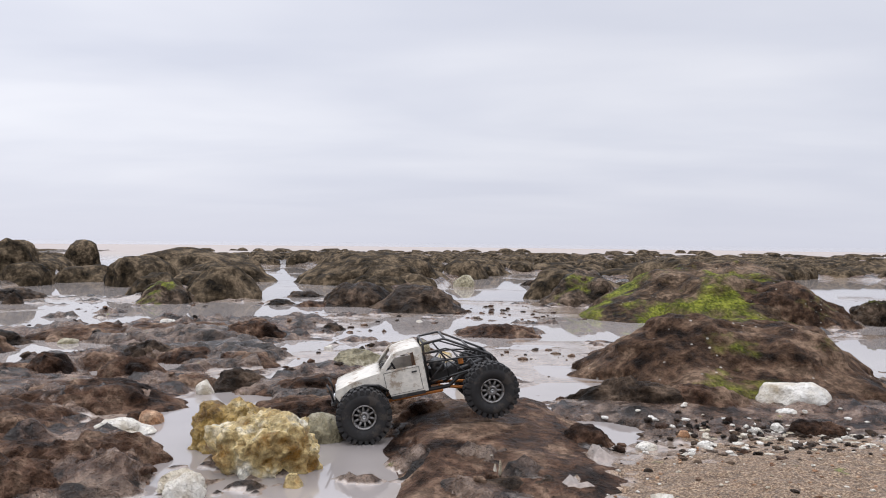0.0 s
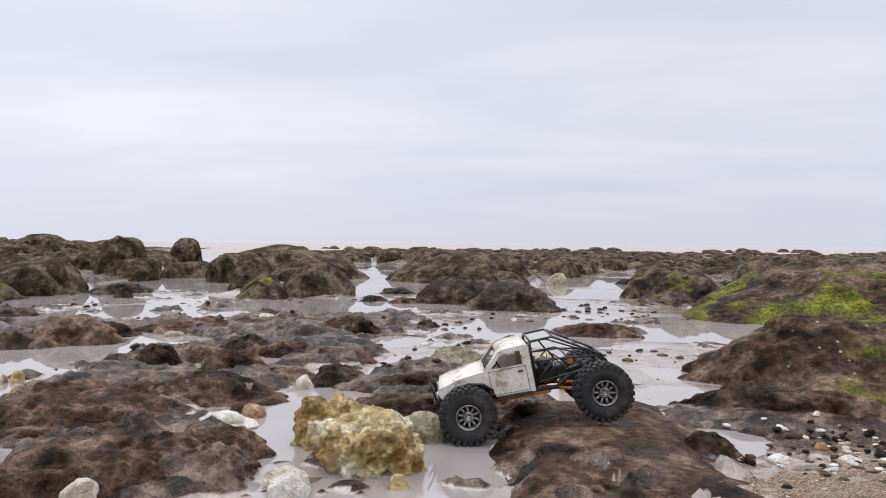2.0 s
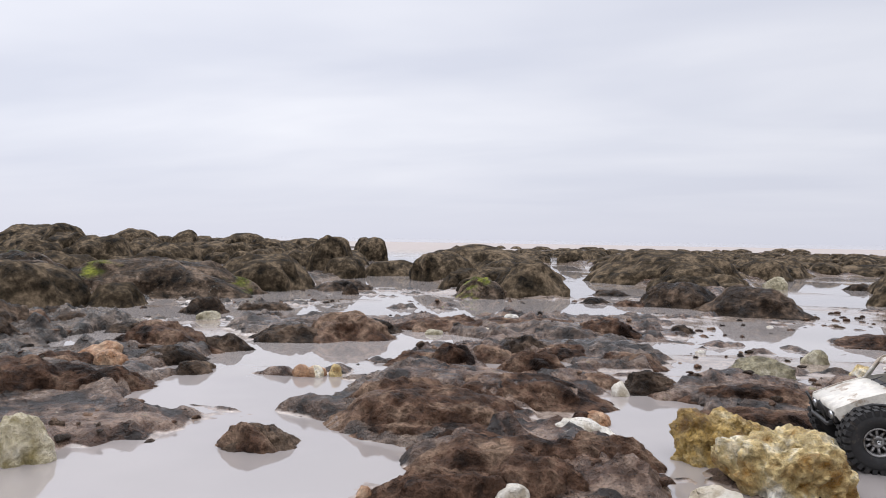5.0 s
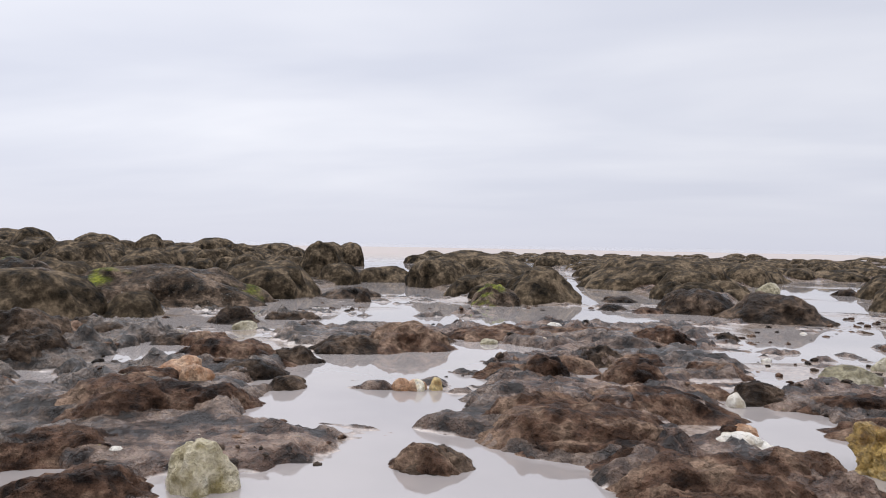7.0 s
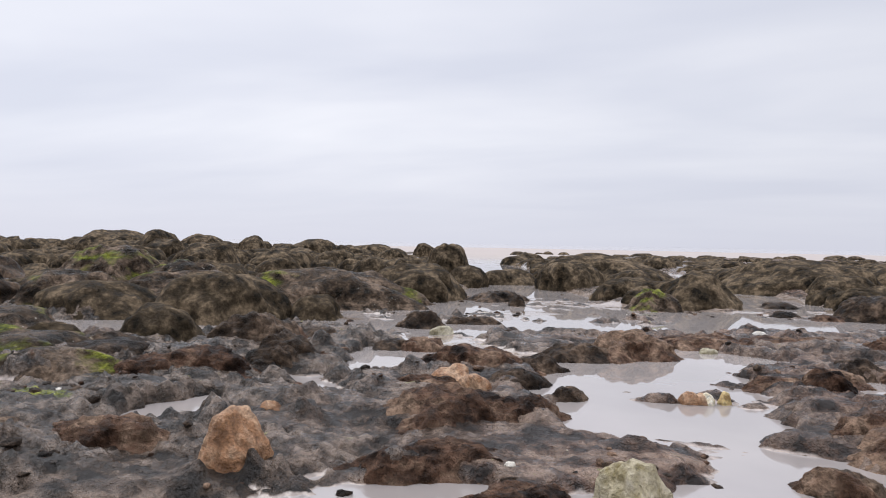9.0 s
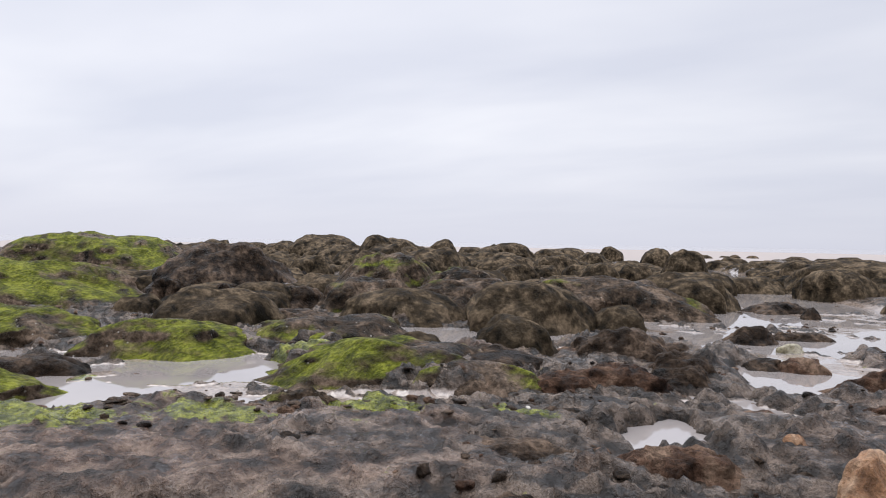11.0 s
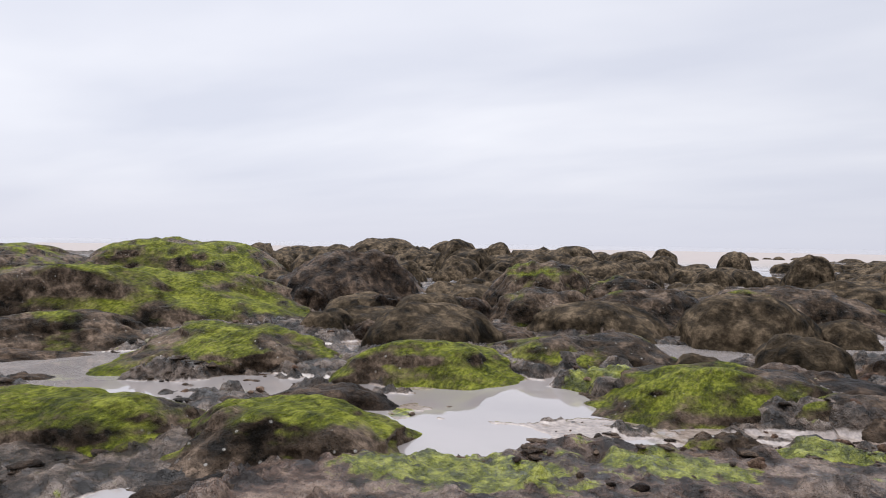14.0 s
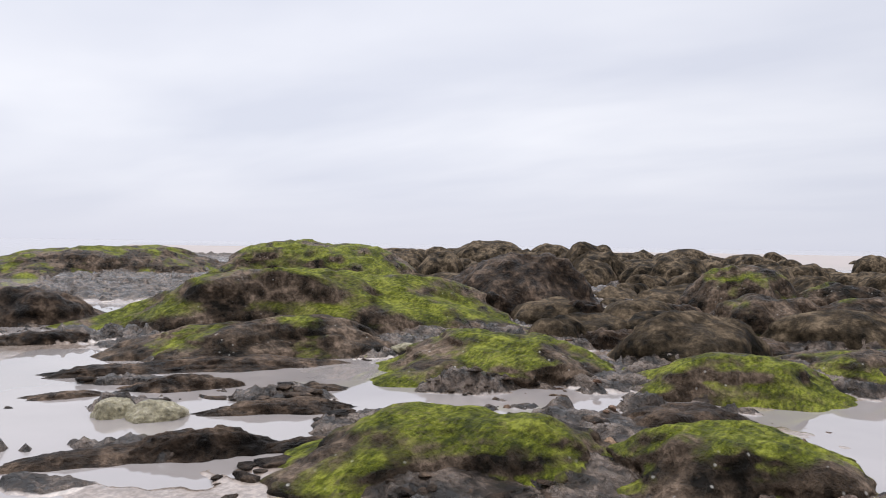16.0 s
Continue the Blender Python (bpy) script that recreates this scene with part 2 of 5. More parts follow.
def ground_material():
    m, n, l, p = material("wet_sand_and_mud")
    a = n.new("ShaderNodeAttribute")
    a.attribute_name = "mud"
    g = n.new("ShaderNodeAttribute")
    g.attribute_name = "gravel"
    big, mid, fine = noise_node(n, l, 1.6, 5, 0.55), noise_node(n, l, 13, 6, 0.62), noise_node(n, l, 60, 5, 0.65)
    sand = ramp(n, l, mid, [(0.42, (0.225, 0.175, 0.14)), (0.5, (0.265, 0.212, 0.175)), (0.58, (0.30, 0.245, 0.205))])
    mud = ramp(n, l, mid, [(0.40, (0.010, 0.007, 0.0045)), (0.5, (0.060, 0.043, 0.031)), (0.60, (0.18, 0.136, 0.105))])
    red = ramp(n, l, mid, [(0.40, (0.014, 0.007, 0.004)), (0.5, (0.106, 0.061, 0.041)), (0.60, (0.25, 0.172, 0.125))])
    ww = n.new("ShaderNodeAttribute")
    ww.attribute_name = "warm"
    mud = blend(n, l, maths(n, l, "MULTIPLY", ww.outputs["Fac"], ramp(n, l, big, [(0.40, 0.25), (0.56, 1.0)])), mud, red)
    edge = maths(n, l, "ADD", a.outputs["Fac"], maths(n, l, "MULTIPLY", maths(n, l, "SUBTRACT", mid, 0.5), 0.9))
    mask = ramp(n, l, edge, [(0.36, 0.0), (0.56, 1.0)])
    col = blend(n, l, mask, sand, mud)
    grit = ramp(n, l, noise_node(n, l, 220, 3, 0.8), [(0.40, (0.065, 0.033, 0.013)), (0.5, (0.20, 0.110, 0.048)), (0.60, (0.42, 0.31, 0.20))])
    gmask = ramp(n, l, maths(n, l, "ADD", g.outputs["Fac"], maths(n, l, "MULTIPLY", maths(n, l, "SUBTRACT", mid, 0.5), 1.8)), [(0.4, 0.0), (0.6, 1.0)])
    col = blend(n, l, gmask, col, grit)
    w = n.new("ShaderNodeAttribute")
    w.attribute_name = "weed"
    wmask = ramp(n, l, maths(n, l, "ADD", w.outputs["Fac"], maths(n, l, "MULTIPLY", maths(n, l, "SUBTRACT", mid, 0.5), 2.5)), [(0.42, 0.0), (0.60, 1.0)])
    col = blend(n, l, wmask, col, ramp(n, l, noise_node(n, l, 24, 6, 0.7), [(0.40, (0.05, 0.06, 0.008)), (0.5, (0.14, 0.155, 0.016)), (0.60, (0.29, 0.30, 0.05))]))
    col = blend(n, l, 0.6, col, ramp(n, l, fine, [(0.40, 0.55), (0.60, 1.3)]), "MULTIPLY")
    wet = ramp(n, l, noise_node(n, l, 4, 5, 0.6), [(0.47, 0.04), (0.60, 0.22)])
    rg = blend(n, l, mask, wet, ramp(n, l, noise_node(n, l, 5, 5, 0.6), [(0.44, 0.06), (0.60, 0.38)]))
    rg = blend(n, l, gmask, rg, (0.75, 0.75, 0.75))
    dry = n.new("ShaderNodeAttribute")
    dry.attribute_name = "dry"
    l.new(blend(n, l, dry.outputs["Fac"], col, blend(n, l, mask, (0.37, 0.325, 0.30), col)), p.inputs["Base Color"])
    rg = blend(n, l, dry.outputs["Fac"], rg, (0.8, 0.8, 0.8))
    l.new(rg, p.inputs["Roughness"])
    l.new(blend(n, l, dry.outputs["Fac"], blend(n, l, mask, (0.85, 0.85, 0.85), (0.27, 0.27, 0.27)), (0.2, 0.2, 0.2)), p.inputs["Specular IOR Level"])
    lift = maths(n, l, "ADD", mask, maths(n, l, "ADD", gmask, 0.03), True)
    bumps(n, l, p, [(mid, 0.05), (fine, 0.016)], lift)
    return m


def water_material(name, ripple, murk, clear):
    """Shallow water: silt-coloured film, mirror-smooth, partly clear."""
    m, n, l, p = material(name)
    col = ramp(n, l, noise_node(n, l, 1.1, 4, 0.5), [(0.42, tuple(0.86 * c for c in murk)), (0.58, murk)])
    l.new(col, p.inputs["Base Color"])
    p.inputs["Roughness"].default_value, p.inputs["IOR"].default_value, p.inputs["Alpha"].default_value = 0.015, 2.2, 1 - clear
    p.inputs["Specular IOR Level"].default_value = 0.8
    bumps(n, l, p, [(noise_node(n, l, 6, 3, 0.5, stretch=(1, 2.2, 1)), ripple)])
    return m


SAND = ground_material()
WATER = water_material("pool_water", 0.0002, (0.35, 0.315, 0.295), 0.06)
SEA = water_material("sea_water", 0.01, (0.42, 0.37, 0.35), 0.0)


# ---- meshes ----
def mesh_of(name, verts, faces, mat, smooth=True):
    me = bpy.data.meshes.new(name)
    v, f = np.asarray(verts, np.float32), np.asarray(faces, np.int32)
    me.vertices.add(len(v))
    me.vertices.foreach_set("co", v.ravel())
    me.loops.add(f.size)
    me.loops.foreach_set("vertex_index", f.ravel())
    me.polygons.add(len(f))
    me.polygons.foreach_set("loop_start", np.arange(len(f), dtype=np.int32) * f.shape[1])
    me.materials.append(mat)
    me.polygons.foreach_set("use_smooth", np.full(len(f), smooth))
    me.update(calc_edges=True)
    return me


BALLS = {}


def ball(sub):
    if sub not in BALLS:
        b = bmesh.new()
        bmesh.ops.create_icosphere(b, subdivisions=sub, radius=1)
        BALLS[sub] = (np.array([v.co[:] for v in b.verts]), np.array([[v.index for v in f.verts] for f in b.faces]))
        b.free()
    return BALLS[sub]


def rock_mesh(name, size, mat, sub, seed, square=2.3, lump=0.2, rag=0.07, low=-0.35, layer=0.0, facet=0.0, grain=0.0, ridge=0.5, flare=0.2):
    """A weathered rock of half sizes (wide, deep) and height: a squarish dome with lumps, ledges and a ragged skin, cut off below."""
    v, f = ball(sub)
    q = v / (np.abs(v) ** square).sum(1)[:, None] ** (1 / square)
    if facet:
        rnd = np.random.RandomState(seed)
        for k in range(9):
            d = rnd.normal(size=3)
            d /= np.linalg.norm(d)
            q = q - np.outer(np.maximum(q @ d - facet, 0), d) * 0.85
    at = v * 1.15 + seed * 3.7
    p = q * (1 + lump * fbm(at, 3))[:, None]
    way = v * (1, 1, 0.3)
    way /= np.linalg.norm(way, axis=1)[:, None]
    p[:, :2] *= (1 + 0.9 * lump * fbm(way * 1.7 + seed * 1.9, 3))[:, None]
    p[:, :2] *= (1 - 0.5 * flare + flare * np.clip(1 - p[:, 2], 0, 1.1) ** 2)[:, None]
    p[:, 2] = np.maximum(p[:, 2], low)
    p = p * size
    a = grain or min(max(0.5 * min(size[0], size[1]), 0.02), 0.11)
    n = q / size
    n /= np.linalg.norm(n, axis=1)[:, None]
    amp = rag * min(1.3 * size[2], size[0], size[1])
    p = p + n * (amp * (fbm(p / a + seed, 4) + ridge * fbm(p / a * 1.9 + 9, 4, True) - 0.5 * ridge))[:, None]
    if layer:
        p[:, :2] *= (1 + layer * perlin(np.stack([p[:, 2] * 3.2 / size[2] + seed, p[:, 0] * 0.6, p[:, 1] * 0.6], 1)))[:, None]
    return mesh_of(name, p, f, mat)


def rock(name, label, x, y, w, d, h, turn, mat, sub=5, seed=1, z=0.0, category="rock", group="", **shape):
    mound = name == "clay_mound"
    if name in ("brown_rock", "dark_rock"):
        w, d, h = 1.12 * w, 1.12 * d, 0.80 * h
        shape.update(flare=0.4, rag=0.12, ridge=0.6)
    elif mound:
        h *= 1.0 if mat is ROCK_FAR else 0.88
        shape.update(rag=0.018 if mat is ROCK_FAR else 0.05, ridge=0.4)
        if mat is not ROCK_FAR:
            shape.update(square=2.9, flare=0.38, layer=0.07, lump=0.2)
    ob = new(name, rock_mesh(name, (0.9 * w, (1.12 if mound else 0.92) * d, h), mat, sub, seed, **shape))
    if mat in (CHALK, FLINT, OCHRE, CREAM, PALE_GREEN, ORANGE):
        z += 0.7 * max(0.0, float(ground_height(np.array([x]), np.array([y]))[0][0]))
    ob.matrix_world = pose(x, y, z, 0, 0, turn)
    return tagged(ob, label, category, group)


# ---- ground: one sheet from the camera's feet to the sea ----
# low shelves of mud and clay: x, y, half width, half depth, turn, height
SHELVES = [
    (-1.12, 2.10, 0.30, 0.34, 3, 0.065), (-0.80, 1.43, 0.22, 0.24, 12, 0.060), (-1.25, 3.36, 0.66, 0.34, 8, 0.070), (-0.88, 2.73, 0.24, 0.34, 3, 0.065),
    (-0.30, 2.20, 0.30, 0.28, 3, 0.050), (0.28, 3.66, 0.20, 0.16, 5, 0.045), (0.12, 1.52, 0.22, 0.34, 2, 0.035), (-1.98, 3.20, 0.16, 0.30, 5, 0.060),
    (-2.26, 3.10, 0.34, 0.34, 27, 0.065), (-2.42, 1.85, 0.26, 0.34, 25, 0.055), (-3.10, 2.66, 0.22, 0.22, 27, 0.060), (-2.33, 2.17, 0.16, 0.26, 25, 0.055),
    (-1.06, 1.60, 0.22, 0.15, 23, 0.060), (-0.92, 3.95, 0.30, 0.14, 10, 0.035), (0.90, 1.85, 0.60, 0.38, -20, 0.030), (-1.42, 3.66, 0.70, 0.28, 26, 0.060),
]
SHELVES += [
    (-3.84, 1.96, 0.24, 0.46, 25, 0.090), (-3.29, 2.05, 0.42, 0.40, 25, 0.080), (-3.06, 1.43, 0.34, 0.34, 24, 0.065), (-2.64, 1.10, 0.42, 0.36, 23, 0.060),
    (-1.12, 2.45, 0.40, 0.44, 24, 0.055), (-1.28, 1.80, 0.22, 0.22, 23, 0.050), (-4.02, 1.66, 0.50, 0.36, 37, 0.110), (-3.24, 0.92, 0.56, 0.40, 35, 0.070),
    (-2.30, 1.55, 0.34, 0.30, 35, 0.060), (-4.95, 1.95, 0.46, 0.34, 40, 0.090), (-5.20, 0.42, 0.22, 0.26, 38, 0.060), (-3.50, 2.80, 0.30, 0.28, 40, 0.070),
    (-3.24, 2.14, 0.26, 0.32, 38, 0.070), (-5.65, 0.20, 0.22, 0.24, 37, 0.050), (-3.55, 0.55, 0.50, 0.30, 30, 0.060), (-5.95, 1.20, 0.44, 0.40, 44, 0.070),
]
SHELVES += [
    (-7.60, 0.95, 0.70, 0.36, 50, 0.090), (-5.05, 0.10, 0.50, 0.28, 45, 0.040), (-6.60, 1.70, 0.70, 0.40, 45, 0.080), (-5.10, 2.75, 0.90, 0.26, 25, 0.050),
    (-2.60, 0.45, 0.50, 0.25, 10, 0.050), (-5.00, 3.40, 0.90, 0.32, 25, 0.060), (-5.30, 1.50, 0.50, 0.34, 40, 0.070), (-4.40, 0.02, 0.40, 0.24, 40, 0.050),
]
# flat tan mud, and weed lying on it: x, y, half width, half depth, turn, height
TAN = [(-3.85, 0.52, 0.85, 0.42, 30, 0.06), (-1.93, 1.27, 0.38, 0.22, 20, 0.035), (-3.95, 1.80, 0.34, 0.36, 38, 0.06)]
WEED = [(-4.27, 0.42, 0.26, 0.15, 20, 0), (-3.66, 1.02, 0.18, 0.08, 10, 0), (-3.94, 0.68, 0.24, 0.12, 10, 0), (-3.3, 1.2, 0.14, 0.06, 0, 0), (-4.9, 0.75, 0.2, 0.1, 30, 0), (-3.95, 1.75, 0.2, 0.12, 35, 0), (-4.35, 1.60, 0.22, 0.08, 35, 0)]
# thin flakes of clay that lie in the far pool: x, y, half width, half depth, turn, height
FLAKES = [(-5.96, -0.32, 0.26, 0.10, 42, 0.03), (-6.39, -0.12, 0.14, 0.10, 43, 0.03), (-6.19, 0.26, 0.20, 0.09, 43, 0.03), (-7.09, 0.43, 0.24, 0.16, 45, 0.04), (-5.85, -0.60, 0.10, 0.06, 42, 0.03), (-6.75, 0.10, 0.25, 0.07, 50, 0.03)]
# hollows that hold water: x, y, half width, half depth, turn, depth
HOLLOWS = [
    (-0.60, 1.80, 0.15, 0.34, 0, 0.05), (-0.21, 1.68, 0.13, 0.30, 2, 0.014), (-1.60, 2.94, 0.24, 0.24, 4, 0.05), (-1.04, 2.48, 0.15, 0.14, 3, 0.05), (0.10, 2.35, 0.12, 0.28, 3, 0.03),
    (-1.99, 2.47, 0.20, 0.22, 26, 0.05), (-1.71, 1.78, 0.28, 0.20, 24, 0.05), (-1.38, 1.15, 0.32, 0.20, 23, 0.05), (-1.72, 3.05, 0.22, 0.26, 27, 0.05), (-1.80, 2.40, 0.36, 0.26, 24, 0.05),
    (-1.22, 1.36, 0.07, 0.10, 22, 0.04), (-4.65, 1.25, 0.28, 0.16, 37, 0.06), (-2.73, 2.40, 0.20, 0.28, 37, 0.05), (-4.58, 0.62, 0.32, 0.20, 38, 0.06),
]
HOLLOWS += [
    (-4.40, 1.22, 0.42, 0.15, 38, 0.06), (-4.60, 0.55, 0.24, 0.18, 37, 0.06), (-4.38, 2.00, 0.18, 0.22, 39, 0.06), (-6.75, 0.25, 0.85, 0.36, 50, 0.04), (-6.15, -0.32, 0.50, 0.42, 50, 0.04),
    (-2.60, 3.60, 1.10, 0.30, 20, 0.03), (-4.45, 2.75, 0.90, 0.22, 25, 0.03), (0.36, 1.72, 0.10, 0.10, 0, 0.05), (-2.05, 0.92, 0.12, 0.16, 0, 0.04), (-2.95, 1.30, 0.12, 0.20, 10, 0.05),
]
CHANNELS = [  # x, y, x, y, half width of sandy channels through the reef
    (-0.70, 4.7, -1.44, 7.0, 0.40), (-1.44, 7.0, -2.25, 10.6, 0.45), (-2.25, 10.6, -3.0, 13.0, 0.4), (0.14, 5.0, 0.71, 8.4, 0.50), (0.71, 8.4, 1.48, 10.5, 0.6),
    (1.48, 10.5, 3.4, 12.0, 0.5), (-3.0, 5.6, -3.4, 6.5, 0.55), (-3.4, 6.5, -4.62, 10.0, 0.45), (-4.62, 10.0, -8.2, 19.1, 0.8), (-8.2, 19.1, -9, 34, 2.5), (2.2, 3.8, 5.3, 9.3, 0.8),
    (-9.7, 4.4, -8.0, 6.6, 0.35), (-6.7, 2.6, -8.1, 0.9, 0.3), (2.2, 3.8, 2.0, 3.0, 0.6),
]


def reef_at(x, y, ease=0.12):
    """How far inside the reef a place lies, 0 to 1."""
    front = np.where(x > -3.8, 5.3 + 0.35 * np.maximum(x - 1.6, 0), 5.2 + 0.60 * (x + 3.8))
    k = np.clip((y - front) / 0.35, 0, 1) * np.clip((27 - np.hypot(x + 2, y)) / 2, 0, 1)
    for ax, ay, bx, by, w in CHANNELS:
        t = np.clip(((x - ax) * (bx - ax) + (y - ay) * (by - ay)) / ((bx - ax) ** 2 + (by - ay) ** 2), 0, 1)
        k = k * np.clip((np.hypot(x - ax - t * (bx - ax), y - ay - t * (by - ay)) - w) / ease, 0, 1)
    return k


def spot(x, y, s):
    cx, cy, a, b, turn, h = s
    c, k = math.cos(radians(turn)), math.sin(radians(turn))
    u, v = ((x - cx) * c + (y - cy) * k) / a, ((y - cy) * c - (x - cx) * k) / b
    return u, v, np.sqrt(u * u + v * v)


def gravel_at(x, y):
    return np.clip(1.6 - np.hypot((x - 0.90) / 0.58, (y - 1.12) / 0.46), 0, 1)


def ground_height(x, y):
    """Height of the ground, how muddy, gravelly, weedy and reddish it is."""
    p = np.stack([x, y, 0 * x], 1)
    d = np.hypot(x + 2, y)
    sway = 0.36 * fbm(p * 2.1 + 4, 3) + 0.20 * fbm(p * (8, 11, 8) + 31, 3)
    z = -0.003 + 0.011 * fbm(p * (0.8, 1.2, 0.8), 3)
    mud = np.zeros_like(x)
    warm = np.clip((x + 2.75) / 0.9, 0, 1)
    crag, roll = fbm(p * (6, 9, 6) + 1, 4, True), fbm(p * 2.5 + 7, 2)
    # broken ledges: the clay parts along level beds
    t = 2.6 * fbm(p * (2.6, 4.4, 1) + 0.25 * crag[:, None] + 21, 3)
    f = t - np.floor(t)
    ledge = (np.floor(t) + np.clip((f - 0.72) / 0.28, 0, 1)) / 2.6
    form = 0.40 + 0.26 * crag + 0.30 * roll + 0.50 * ledge
    for s in SHELVES:
        r = spot(x, y, s)[2] + sway
        k = np.clip((1.16 - r) / 0.30, 0, 1)
        k = k * k * (3 - 2 * k)
        mud = np.maximum(mud, np.clip(2.5 * k, 0, 1))
        z = np.maximum(z, z * (1 - k) + k * s[5] * form)
    for s in TAN:
        k = np.clip((1.15 - spot(x, y, s)[2] - sway) / 0.4, 0, 1)
        k = k * k * (3 - 2 * k)
        mud = np.maximum(mud, np.clip(2 * k, 0, 0.9))
        warm = np.maximum(warm, 0.8 * k)
        z = np.maximum(z, z * (1 - k) + k * s[5] * (0.6 + 0.30 * crag + 0.3 * roll))
    for s in HOLLOWS:
        r = spot(x, y, s)[2] + 1.1 * sway
        k = np.clip((1.15 - r) / 0.40, 0, 1)
        k = k * k * (3 - 2 * k)
        z = z - k * np.maximum(z + s[5], 0)
        mud = mud * (1 - 0.97 * k ** 4)
    for s in FLAKES:
        k = np.clip((1.15 - spot(x, y, s)[2] - 1.5 * sway) / 0.3, 0, 1)
        mud = np.maximum(mud, k)
        z = np.maximum(z, z * (1 - k) + k * s[5] * (0.25 + 0.5 * crag + 0.5 * ledge))
    # scattered lumps of mud
    patch = np.clip((fbm(p * 1.2 + 11, 3) + 0.10) * 2.0, 0, 1) * np.clip((7 - y) / 3, 0, 1)
    lumps = np.clip((fbm(p * (6.0, 8.0, 6.0) + 2, 5) - 0.20) * 1.3, 0, 1) * patch
    mud = np.maximum(mud, np.clip(lumps * 6, 0, 1))
    z = z + 0.06 * lumps
    reef = reef_at(x, y)
    mud = np.maximum(mud, reef)
    z = z + reef * (0.05 + 0.05 * roll + 0.03 * crag)
    z = z + mud * (0.007 * fbm(p * 17, 3, True) - 0.003 + 0.003 * fbm(p * 43, 2))
    g = gravel_at(x, y)
    mud = mud * (1 - np.clip(1.5 * g, 0, 1))
    e = np.clip(4 * g, 0, 1)
    z = np.where(g > 0, np.maximum(z, 0.055 * g * g + 0.006 * e * fbm(p * 20, 3) - 0.06 * (1 - e)), z)
    # the far beach stands a little higher than the pools and runs down to the sea
    z = z + 0.06 * np.clip((d - 16) / 8, 0, 1) - 0.11 * np.clip((d - 60) / 40, 0, 1)
    z = z + 0.04 * np.clip((-1.5 - y) / 2, 0, 1)
    moss = np.zeros_like(x)
    for s in WEED:
        moss = np.maximum(moss, np.clip(1.4 - spot(x, y, s)[2] - sway, 0, 1))
    return z, mud, g, moss, warm


# rows close together where the camera passes, wide apart towards the sea
dep = np.concatenate([np.linspace(-9, -1.3, 24, endpoint=False), np.linspace(-1.3, 2.6, 300, endpoint=False), 2.6 + 3.6 * np.linspace(0, 1, 130, endpoint=False) ** 1.25, 6.2 * (140 / 6.2) ** np.linspace(0, 1, 110)])
uu = np.linspace(-1, 1, 1060)
uu = 0.58 * uu + 0.42 * uu ** 3
rows, cols = len(dep), len(uu)
DD, UU = np.meshgrid(dep, uu, indexing="ij")
half = 4.6 + 1.35 * np.maximum(DD + 1.0, 0) + np.maximum(-1.3 - DD, 0)
gx, gy = (-2.6 - 0.55 * np.maximum(DD, 0) + UU * half).ravel(), DD.ravel()
gz, gmud, ggrav, gweed, gwarm = ground_height(gx, gy)
idx = np.arange(rows * cols).reshape(rows, cols)
faces = np.stack([idx[:-1, :-1], idx[:-1, 1:], idx[1:, 1:], idx[1:, :-1]], -1).reshape(-1, 4)
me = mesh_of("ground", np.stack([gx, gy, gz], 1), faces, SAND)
for key, val in (("mud", gmud), ("gravel", ggrav), ("weed", gweed), ("warm", gwarm), ("dry", np.clip((np.hypot(gx + 2, gy) - 18) / 8, 0, 1))):
    at = me.attributes.new(key, "FLOAT", "POINT")
    at.data.foreach_set("value", val.astype(np.float32))
ground = tagged(new("ground", me), "wet tidal sand with brown mud shelves and pools", "ground", kind="structure")

# pools: one level sheet that the ground rises through
pv = [(-160, -9, 0), (90, -9, 0), (90, 75, 0), (-160, 75, 0)]
water = tagged(new("water", mesh_of("water", pv, [(0, 1, 2, 3)], WATER, False)), "still shallow tide pool water over sand", "water", kind="structure")
sv = [(-3000, 75, -0.02), (3000, 75, -0.02), (3000, 4500, -0.02), (-3000, 4500, -0.02)]
sea = tagged(new("sea", mesh_of("sea", sv, [(0, 1, 2, 3)], SEA, False)), "pale calm sea on the horizon", "water", kind="structure")

# ---- rocks ----
MOUND = "rounded dark clay mound with bright green weed on top"
BARE = "bare dark brown clay rock rising from wet sand"
# mounds and ledges: x, y, half width, half depth, height, turn
for k, (x, y, w, d, h, turn, mat) in enumerate([
    (0.99, 2.46, 0.46, 0.27, 0.22, -22, WARM_THIN), (1.80, 4.75, 0.75, 0.55, 0.36, -22, WARM_MOSS), (1.95, 4.30, 0.45, 0.27, 0.25, -25, WARM_THIN),
    (1.08, 5.53, 0.29, 0.23, 0.25, -11, ROCK_THIN), (-0.14, 4.86, 0.28, 0.22, 0.18, 1, ROCK), (-0.61, 5.23, 0.25, 0.18, 0.18, 6, ROCK),
    (-0.76, 8.11, 0.80, 0.60, 0.33, 5, ROCK_FAR), (-2.01, 5.24, 0.18, 0.14, 0.16, 21, ROCK_MOSS), (-1.74, 5.64, 0.31, 0.25, 0.26, 17, ROCK_FAR),
    (-2.85, 8.30, 0.82, 0.65, 0.34, 19, ROCK_FAR), (-4.28, 4.32, 0.80, 0.34, 0.28, 36, ROCK_THIN), (-4.95, 3.68, 0.52, 0.26, 0.27, 44, ROCK_THIN)]):
    rock("clay_mound", MOUND if mat not in (ROCK, ROCK_FAR) else BARE, x, y, w, d, h, turn, mat, 6 if k == 0 else 5, 3 + k, layer=0.05, square=2.5, flare=0.18, lump=0.16, rag=0.05)
